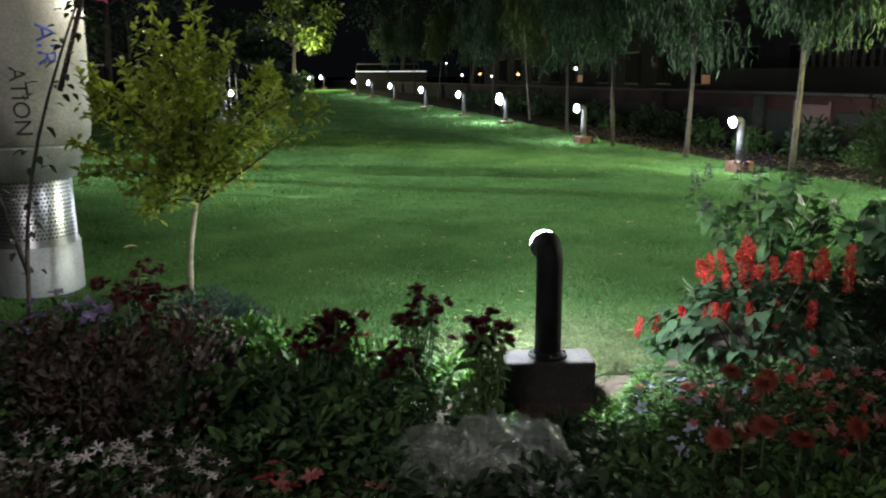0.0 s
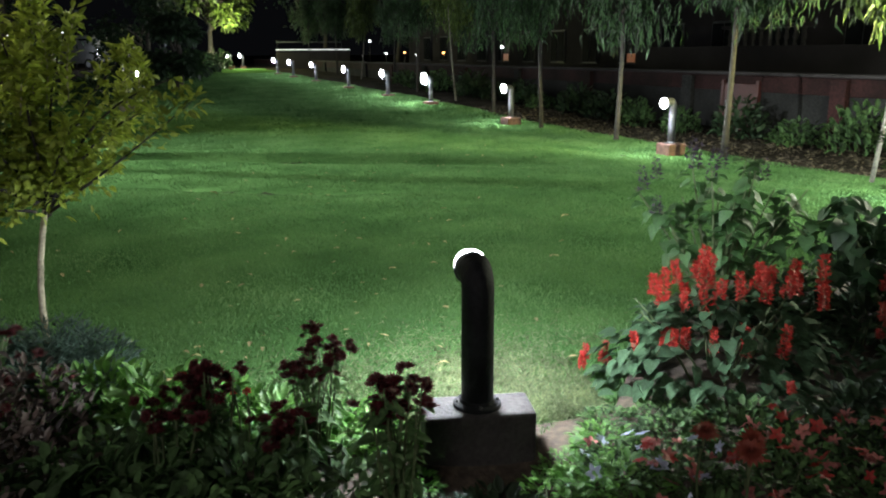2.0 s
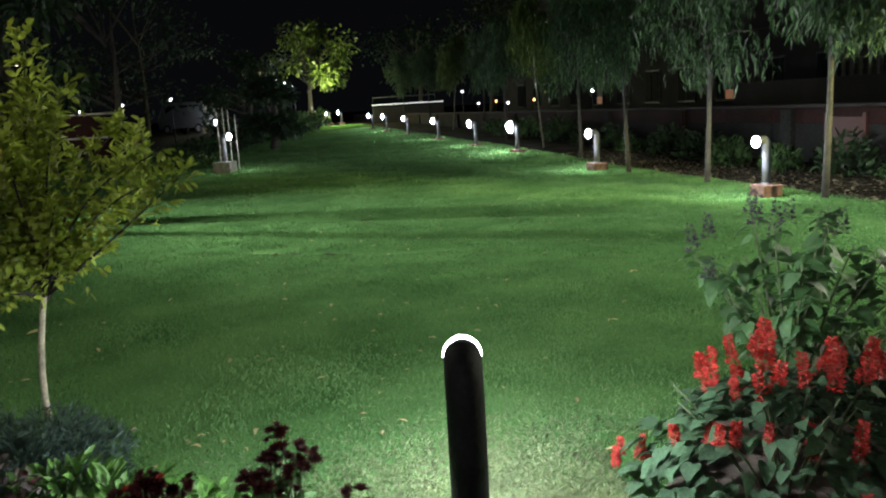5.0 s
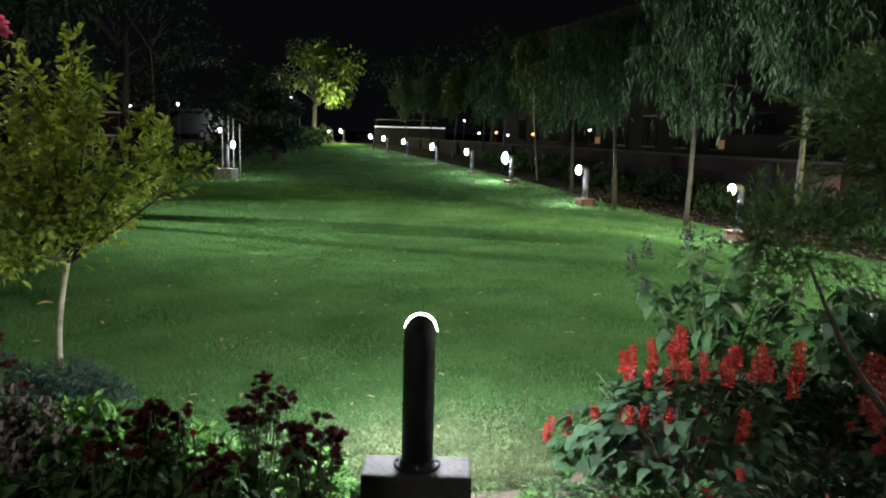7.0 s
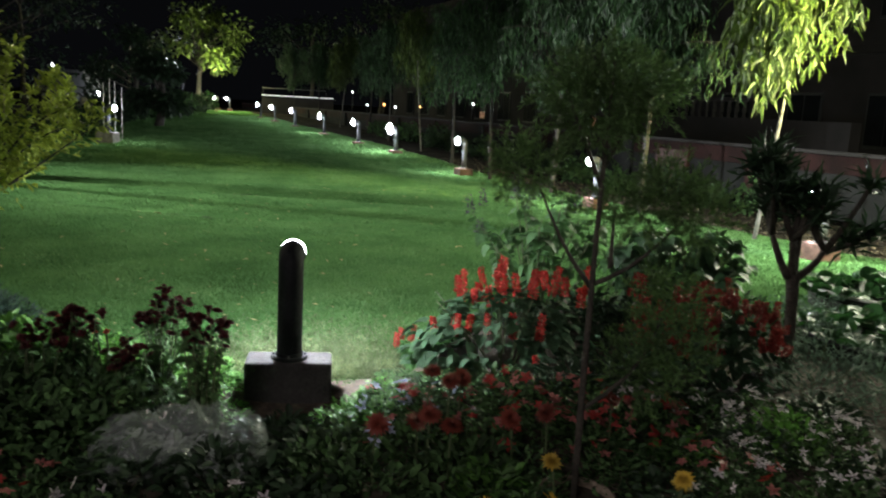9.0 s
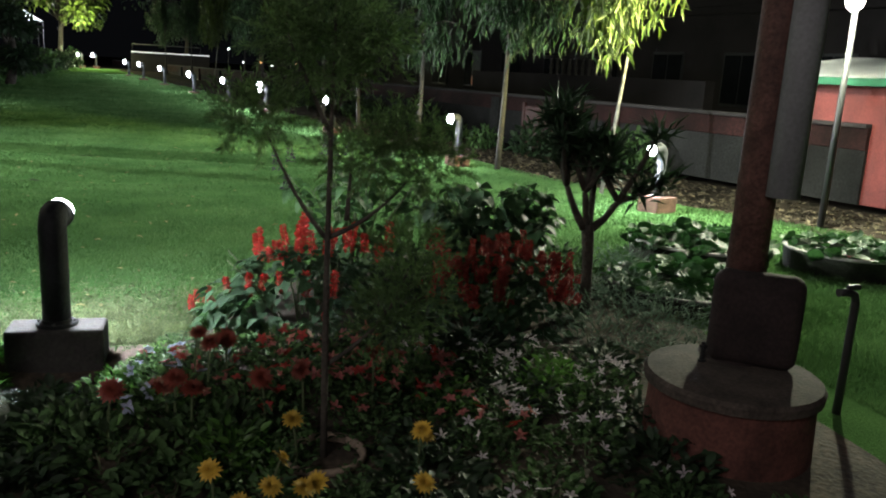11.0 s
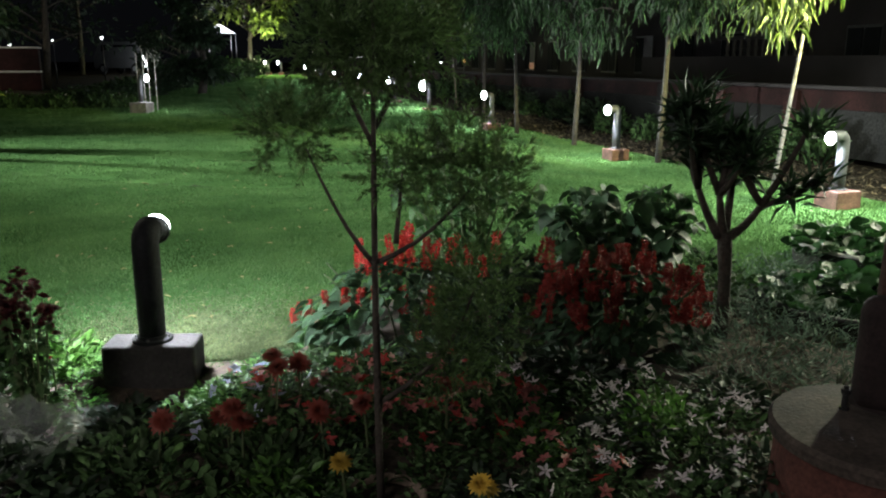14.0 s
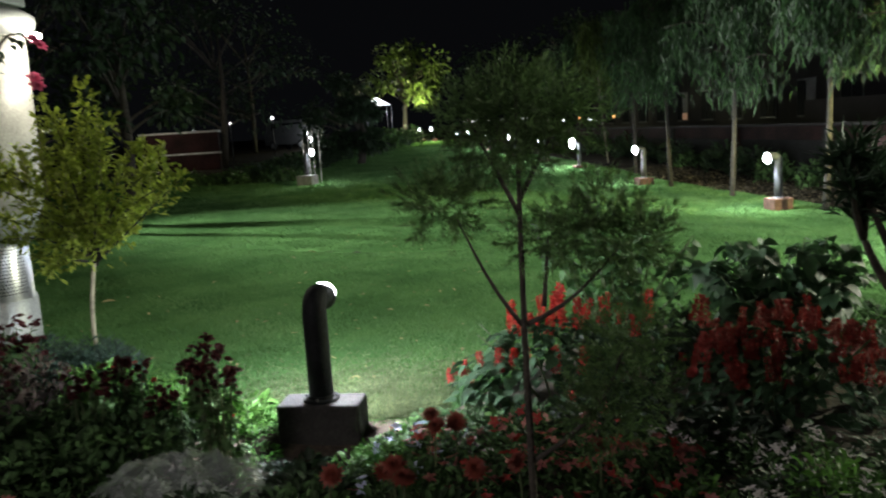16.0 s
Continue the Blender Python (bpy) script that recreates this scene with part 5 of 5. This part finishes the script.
def wall_right():
    t = thing("boundary_wall", YARD, "low grey plaster wall with a red top band", "wall", "", "structure")
    part("plaster", box(0.16, 56, 0.66, 0, pose(0.08, 21, 0)), M_WALL, t, "stained grey plaster, darkened to look unlit")
    part("red_band", box(0.20, 56, 0.27, 0.01, pose(0.08, 21, 0.66)), M_REDWALL, t, "dull red paint, darkened to look unlit")
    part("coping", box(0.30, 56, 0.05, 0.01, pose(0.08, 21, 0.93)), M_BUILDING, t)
    for k in range(14):
        part("pilaster", box(0.1, 0.28, 0.9, 0.01, pose(-0.04, -6 + 3.4 * k, 0)), M_REDWALL if k % 2 else M_WALL, t)
    d = thing("red_door", YARD @ pose(-0.03, -0.55, 0), "small red painted door in the low wall", "door")
    part("door_leaf", box(0.05, 0.75, 0.78, 0.008), M_REDDOOR, d)
    part("door_frame", box(0.07, 0.07, 0.84, 0.006, pose(0, 0.41, 0)), M_REDDOOR, d)
    part("door_frame", box(0.07, 0.07, 0.84, 0.006, pose(0, -0.41, 0)), M_REDDOOR, d)
    h = part("handle", box(0.03, 0.02, 0.1, 0.005, pose(-0.04, 0.3, 0.4)), M_BLACK, d)
    stall = thing("red_stall", YARD @ pose(0.1, -8.05, 0), "red painted stall front under a lit white awning", "stall")
    part("stall_front", box(0.1, 4.4, 1.42, 0.01), M_STALLRED, stall, "red painted panel")
    part("stall_side", box(2.4, 0.1, 1.42, 0.01, pose(1.2, 2.15, 0)), M_STALLRED, stall)
    aw = bmesh.new()
    prof = [(-0.35, 1.5), (-0.33, 1.56), (0.4, 1.72), (1.2, 1.82), (2.2, 1.86)]
    a = [[aw.verts.new((x, y, z + 0.03 * math.sin(3 * y))) for x, z in prof] for y in [-2.2 + 0.44 * k for k in range(11)]]
    for p, q in zip(a, a[1:]):
        for i in range(len(prof) - 1):
            aw.faces.new((p[i], p[i + 1], q[i + 1], q[i]))
    bmesh.ops.solidify(aw, geom=aw.faces[:], thickness=0.015)
    part("awning", aw, M_CANVAS, stall, "white canvas awning, brightly lit", True)
    part("awning_trim", box(0.02, 4.4, 0.09, 0.004, pose(-0.36, 0, 1.42)), M_GREENTRIM, stall, "green edging strip")
    b = thing("long_building", YARD @ pose(7.0, 12, 0), "dark two-storey building behind the wall with few lit windows", "building")
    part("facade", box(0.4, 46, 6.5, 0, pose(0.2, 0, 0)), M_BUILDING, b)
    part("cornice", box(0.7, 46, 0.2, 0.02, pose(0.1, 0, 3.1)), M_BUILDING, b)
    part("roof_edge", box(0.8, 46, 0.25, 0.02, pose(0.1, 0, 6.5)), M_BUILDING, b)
    random.seed(5)
    for k in range(18):
        for z in (0.9, 3.9):
            y = -21 + 2.4 * k
            w = part("window", box(0.06, 1.1, 1.3, 0.01, pose(-0.03, y, z)), M_BLACK, b)
            lit = k in (9, 13) and z < 1
            part("pane", box(0.02, 0.46, 0.3 if lit else 1.16, 0.0, pose(-0.075, y - 0.26, z + 0.07)), M_ORANGE if lit else M_GLASS, w)
            part("pane", box(0.02, 0.46, 1.16, 0.0, pose(-0.075, y + 0.26, z + 0.07)), M_GLASS, w)
    r = thing("balustrade", YARD @ pose(4.2, 3.6, 0), "row of pale balusters on a dark parapet", "balustrade")
    part("parapet", box(0.3, 9, 1.45, 0.01), M_BUILDING, r)
    part("rail", box(0.25, 2.7, 0.08, 0.01, pose(0, -0.25, 1.85)), M_BUILDING, r)
    # pale balusters take the darkened concrete so that they stay dim
    b0 = part("baluster", lathe([(0.05, 0), (0.05, 0.04), (0.03, 0.08), (0.06, 0.2), (0.03, 0.32), (0.05, 0.36), (0.05, 0.4)], 12), M_NEARBLOCK, r, "", True)
    b0.matrix_local = pose(0, -1.4, 1.45)
    for k in range(1, 10):
        again(b0, pose(0, -1.4 + 0.255 * k, 1.45), r)
    for k, (dx, y, z) in enumerate(((-0.2, 22, 1.35), (-0.2, 24.5, 1.3), (-0.2, 20.5, 1.25), (-0.2, 17.6, 1.32), (-0.2, 12.6, 1.5), (-0.2, 27, 1.9))):
        l = thing("far_lamp", YARD @ pose(2.2 + dx, y, z), "small distant lamp beyond the wall, glowing", "lamp", "far lamps beyond the wall")
        part("bulb", lathe([(0.01, -0.05), (0.045, -0.02), (0.05, 0.02), (0.02, 0.05)], 10), M_FARWHITE if k % 3 else M_FARORANGE, l)
        part("lamp_post", tube([(0, 0, -z), (0, 0, -0.04)], [0.02, 0.02], 6), M_BLACK, l)


M_REDDOOR = mat("red_door_paint", (0.04, 0.0065, 0.006), 0.6, var=0.25, scale=3)
M_FARORANGE = glow("far_orange_light", (1.0, 0.4, 0.12), 6)
wall_right()

sl = thing("street_lamp", pose(8.02, 6.08, -0.03), "street lamp with a bright bulb beside the stall", "street lamp")
part("lamp_post", tube([(0, 0, -0.1), (0, 0, 1.2), (0, 0, 2.06)], [0.035, 0.03, 0.025], 12), M_BLACK, sl)
part("bulb", lathe([(0.02, -0.09), (0.07, -0.05), (0.085, 0.0), (0.06, 0.05), (0.02, 0.07)], 20), M_BULB, sl, "glowing round bulb", True).matrix_local = pose(-0.02, 0, 2.13)

for k in range(16):
    s = -3.5 + 1.25 * k + random.uniform(-0.3, 0.3)
    p = YARD @ Vector((random.uniform(-0.75, -0.35), s, 0))
    o = mound(p.x, p.y, random.choice(("dark", "dark", "broad")), "dark leafy shrub growing along the wall", (), random.uniform(1.7, 2.6), random.uniform(1.0, 1.7), 0.02, "shrub", "shrubs along the wall", name="wall_shrub")
    o.location.z = float(height(p.x, p.y)) - 0.04


# ---- far end and left border ----
lw = thing("far_low_wall", pose(1.15, 45.0, 0.52, 0, 0, -3), "low white wall lit at the far end of the lawn", "wall", "", "structure")
part("wall_body", box(3.9, 0.3, 0.92, 0.02), M_BUILDING, lw)
# lit parapet edge: the light falling on it is given as emission
part("lit_strip", box(3.9, 0.12, 0.05, 0.01, pose(0, -0.16, 0.93)), M_STRIP, lw, "long white parapet edge, its lamplight built in as glow")
part("hand_rail", tube([(-1.9, 0, 0.92), (-1.9, 0, 1.35), (1.5, 0, 1.35), (1.5, 0, 0.92)], [0.02] * 4, 8), M_PIPEG, lw)

tent = thing("party_tent", pose(-6.85, 51.5, 0.52), "white peaked tent lit from inside far beyond the lawn", "tent")
bm = bmesh.new()
apex = bm.verts.new((0, 0, 2.95))
ring = [bm.verts.new((0.85 * sx, 0.85 * sy, 2.4)) for sx, sy in ((-1, -1), (0, -1.05), (1, -1), (1.05, 0), (1, 1), (0, 1.05), (-1, 1), (-1.05, 0))]
for i in range(8):
    bm.faces.new((apex, ring[i], ring[(i + 1) % 8]))
part("tent_roof", bm, M_CANVAS, tent, "lit white canvas")
for sx, sy in ((-1, -1), (1, -1), (1, 1), (-1, 1)):
    part("tent_pole", tube([(0.83 * sx, 0.83 * sy, 0), (0.83 * sx, 0.83 * sy, 2.4)], [0.03, 0.03], 8), M_BLACK, tent)

# hidden poles added only to throw the long dark streaks across the lawn
for k, (x, y, h) in enumerate(((-5.95, 12.68, 2.75), (-5.55, 12.08, 2.7), (-5.7, 12.75, 2.6))):
    p = thing("flag_pole", pose(x, y, -0.03), "hidden pole added beside the lawn to cast a long shadow", "pole", "poles beside the lawn")
    part("pole_shaft", tube([(0, 0, 0), (0, 0, h)], [0.075, 0.06], 12), M_BARKD, p)
for k, (x, y, h) in enumerate(((-3.12, 20.0, 1.38), (-3.0, 20.1, 1.48), (-2.86, 20.0, 1.42), (-2.75, 20.2, 1.3))):
    p = thing("white_post", pose(x, y, float(height(x, y)) - 0.03), "white painted post standing by the border lamp", "post", "white posts")
    part("post_shaft", tube([(0, 0, 0), (0, 0, h)], [0.012, 0.010], 10), M_RIM, p)


def van(x, y, turn):
    z = float(height(x, y)) - 0.03
    t = thing("parked_van", pose(x, y, z, 0, 0, turn), "silver van parked in the dark behind the border", "car")
    prof = [(-1.75, 0.3), (-1.78, 0.75), (-1.7, 1.0), (-1.45, 1.65), (-1.3, 1.78), (1.2, 1.8), (1.45, 1.72), (1.7, 1.05), (1.78, 0.95), (1.8, 0.35)]
    bm = bmesh.new()
    l = [bm.verts.new((px, -0.72 + (0.1 if pz > 1.1 else 0), pz)) for px, pz in prof]
    r = [bm.verts.new((px, 0.72 - (0.1 if pz > 1.1 else 0), pz)) for px, pz in prof]
    bm.faces.new(l)
    bm.faces.new(r[::-1])
    for i in range(len(prof)):
        j = (i + 1) % len(prof)
        bm.faces.new((l[j], l[i], r[i], r[j]))
    bmesh.ops.recalc_face_normals(bm, faces=bm.faces[:])
    bmesh.ops.bevel(bm, geom=bm.edges[:], offset=0.04, segments=2, profile=0.5, affect="EDGES")
    part("car_body", bm, M_CARPAINT, t, "silver paint")
    for sy in (-1, 1):
        for a, b in ((-1.2, -0.45), (-0.35, 0.45), (0.55, 1.25)):
            part("side_window", box(b - a, 0.02, 0.46, 0.008, pose((a + b) / 2, sy * 0.672, 1.16, sy * 4, 0, 0)), M_GLASS, t)
    part("windscreen", box(0.02, 1.1, 0.56, 0.008, pose(1.65, 0, 1.12, 0, -20, 0)), M_GLASS, t)
    part("rear_window", box(0.02, 1.1, 0.5, 0.008, pose(-1.66, 0, 1.1, 0, 21, 0)), M_GLASS, t)
    for sx in (-1.1, 1.15):
        for sy in (-0.68, 0.68):
            w = lathe([(0.16, -0.08), (0.27, -0.08), (0.29, -0.05), (0.29, 0.05), (0.27, 0.08), (0.16, 0.08)], 24, False)
            bmesh.ops.transform(w, matrix=pose(sx, sy, 0.29, 90, 0, 0), verts=w.verts[:])
            wheel = part("wheel", w, M_TYRE, t)
            rim = lathe([(0.02, 0.0), (0.15, 0.02), (0.165, 0.05)], 18)
            bmesh.ops.transform(rim, matrix=pose(sx, sy + 0.02 * (1 if sy > 0 else -1), 0.29, -90 if sy > 0 else 90, 0, 0), verts=rim.verts[:])
            part("rim", rim, M_GREYRING, wheel)
    for sy in (-0.5, 0.5):
        part("headlight", box(0.05, 0.22, 0.14, 0.02, pose(1.79, sy, 0.72)), M_CANVAS, t)


van(-11.5, 48.0, -25)
rb = thing("red_barrier", pose(-10.8, 30.0, 0.2, 0, 0, 8), "low red wall with pale bands in the dark", "wall")
part("wall_body", box(3.0, 0.3, 1.45, 0.02), M_REDWALL, rb)
part("pale_band", box(3.02, 0.34, 0.06, 0.01, pose(0, 0, 0.62)), M_RIM, rb)
part("coping", box(3.1, 0.4, 0.06, 0.01, pose(0, 0, 1.45)), M_RIM, rb)
eave = thing("house_eave", pose(-3.4, 6.1, 2.55), "grey roof edge of a small building above the column", "roof")
part("eave_board", box(3.2, 1.5, 0.14, 0.02), M_GREYRING, eave)
part("eave_pillar", box(0.25, 0.25, 2.6, 0.02, pose(-1.2, 0.55, -2.6)), M_WALL, eave)
part("eave_pillar", box(0.25, 0.25, 2.6, 0.02, pose(-1.2, -0.55, -2.6)), M_WALL, eave)
for k in range(5):
    x, y = -8 - 2.6 * k, 33 + 2 * (k % 3)
    l = thing("far_lamp", pose(x, y, 2.1 - 0.1 * (k % 3)), "small distant lamp among dark trees, glowing", "lamp", "far lamps on the street")
    part("bulb", lathe([(0.01, -0.06), (0.055, -0.02), (0.06, 0.02), (0.02, 0.06)], 10), M_FARWHITE, l)
    part("lamp_post", tube([(0, 0, -1.9), (0, 0, -0.05)], [0.025, 0.02], 6), M_BLACK, l)
for k in range(26):
    x = -14 + 0.42 * k
    y = 20.9 + random.uniform(-0.25, 0.5)
    o = mound(x, y, random.choice(("broad", "lime", "broad", "dark")), "leafy border plant along the lawn", ((("white", 5),) if k % 3 == 0 else ()), random.uniform(1.3, 2.0), random.uniform(0.9, 1.6), 0.05, "plant", "plants of the far border", name="border_plant")
    o.location.z = float(height(x, y)) - 0.01
for k in range(22):
    y = 21.5 + 1.1 * k
    x = -5.0 + 0.05 * (y - 20) + random.uniform(-0.9, 0.3)
    o = mound(x, y, random.choice(("broad", "dark", "dark")), "dark shrub in the border beyond the lamp", (), random.uniform(2.2, 4.0), random.uniform(0.8, 1.5), 0.05, "shrub", "shrubs of the far border", name="border_shrub")
    o.location.z = float(height(x, y)) - 0.01


# ---- fallen leaves and grass ----
random.seed(77)
DRY = []
for k in range(3):
    v = OVAL[0].copy()
    v[:, 0] *= 0.4
    v[:, 2] += 0.25 * v[:, 1] * (1 - v[:, 1]) * (k - 1) + 0.06
    me = bpy.data.meshes.new("fallen_leaf")
    me.from_pydata([tuple(p) for p in v], [], [tuple(int(i) for i in f) for f in OVAL[1]])
    me.materials.append(M_DRY)
    DRY.append(me)
spots = [(2.2, 4.425, 0.07), (2.09, 4.4, 0.05), (2.95, 6.74, 0.09), (0.075, 8.48, 0.11), (0.05, 8.05, 0.06), (-0.95, 6.2, 0.12)]
for k in range(170):
    y = 3.9 + 8 * random.random() ** 1.4
    spots.append((random.uniform(-1.6, 1.1) + 0.3 * y * random.random() + 0.4, y, random.uniform(0.02, 0.055)))
for x, y, s in spots:
    if y > 3.5 and not (x > 2.1 and y < 5.3):
        o = new("fallen_leaf", random.choice(DRY))
        o.matrix_world = pose(x, y, float(height(x, y)) + 0.016, random.gauss(0, 8), random.gauss(0, 8), random.uniform(0, 360)) @ Matrix.Diagonal((s, s, s, 1))
        tagged(o, "dry pale fallen leaf lying on the lawn", "leaf", "fallen leaves on the lawn")


def litter(n, label):
    s, u = rng.uniform(-8.5, 6, n), rng.random(n) ** 0.8
    pos = np.zeros((n, 3))
    for i in range(n):
        p = YARD @ Vector((-2.2 * u[i] - 0.02, s[i], 0))
        pos[i] = (p.x, p.y, float(height(p.x, p.y)) - 0.022)
    a = rng.random(n) * 6.283
    way = np.stack([np.cos(a), np.sin(a), rng.normal(0.15, 0.3, n)], 1)
    ln = rng.uniform(0.04, 0.11, n)
    v, f = leaves(LANCE, pos, way, ln, ln * 0.35, 0.5)
    tagged(big_mesh("leaf_litter", v, f, M_LITTER), label, "leaves", "", "stuff")


M_LITTER = mat("leaf_litter", (0.075, 0.06, 0.036), 0.85, var=0.4, bump=0, island=0.6, scale=3)
litter(3800, "dry fallen leaves scattered on the earth along the wall")


def grass(n, y0, y1, x0, x1, material, name, label, tall, power=1.0):
    u = rng.random(n)
    y = y0 * (y1 / y0) ** (u ** power)
    x = x0 + (x1 - x0) * rng.random(n)
    bx, by = np.array([e[0] for e in EDGE0[:11]]), np.array([e[1] for e in EDGE0[:11]])
    keep = np.where(x < 4.7, y > np.interp(x, bx, by) - 0.04 + 0.05 * np.sin(x * 17), True) & (x < 5.85 - 0.239 * (y - 11.2) + 0.8)
    x, y = x[keep], y[keep]
    n = len(x)
    z = height(x, y)
    h = tall * rng.uniform(0.5, 1.25, n) * (1 + 0.35 * np.sin(x * 5 + np.sin(y * 4)) * np.sin(y * 6))
    w = 0.0016 + 0.0005 * y
    a = rng.random(n) * 6.283
    lean = rng.normal(0, 0.5, (n, 2)) * h[:, None]
    v = np.zeros((n, 3, 3))
    v[:, 0] = np.stack([x - w * np.cos(a), y - w * np.sin(a), z - 0.002], 1)
    v[:, 1] = np.stack([x + w * np.cos(a), y + w * np.sin(a), z - 0.002], 1)
    v[:, 2] = np.stack([x + lean[:, 0], y + lean[:, 1], z + h], 1)
    ob = big_mesh(name, v.reshape(-1, 3), np.arange(3 * n).reshape(-1, 3), material)
    tagged(ob, label, "grass", "", "stuff")


grass(330000, 3.2, 14.0, -4.5, 8.0, M_BLADE, "grass", "short mown grass blades of the lawn", 0.02)
grass(160000, 12.0, 40.0, -8.0, 7.0, M_BLADE, "far_grass", "mown grass towards the far end of the lawn", 0.03)
grass(60000, 1.2, 5.5, 4.3, 7.5, M_BLADE, "rough_grass", "rough grass beside the plinth and tubs", 0.04)
# dry grass, strewn thick and pale to imitate the lamp's halo as well
M_STRAW = mat("dry_lamplit_grass", (0.17, 0.21, 0.10), 0.8, var=0.3, bump=0, island=0.4, through_light=0.2)
n = 26000
px, py = rng.normal(1.72, 0.42, n), 3.36 + np.abs(rng.normal(0, 0.38, n))
keep = (py > 3.4) & ~((px > 2.1) & (py < 4.1))
px, py = px[keep], py[keep]
n = len(px)
v, f = leaves(LANCE, np.stack([px, py, height(px, py)], 1), np.stack([rng.normal(0, 1, n), rng.normal(0, 1, n), rng.uniform(0.2, 1.2, n)], 1), rng.uniform(0.02, 0.045, n), rng.uniform(0.002, 0.004, n))
tagged(big_mesh("dry_lamplit_grass", v, f, M_STRAW), "dry straw-coloured grass, also standing in for the lamp's pale pool of light", "grass", "", "stuff")
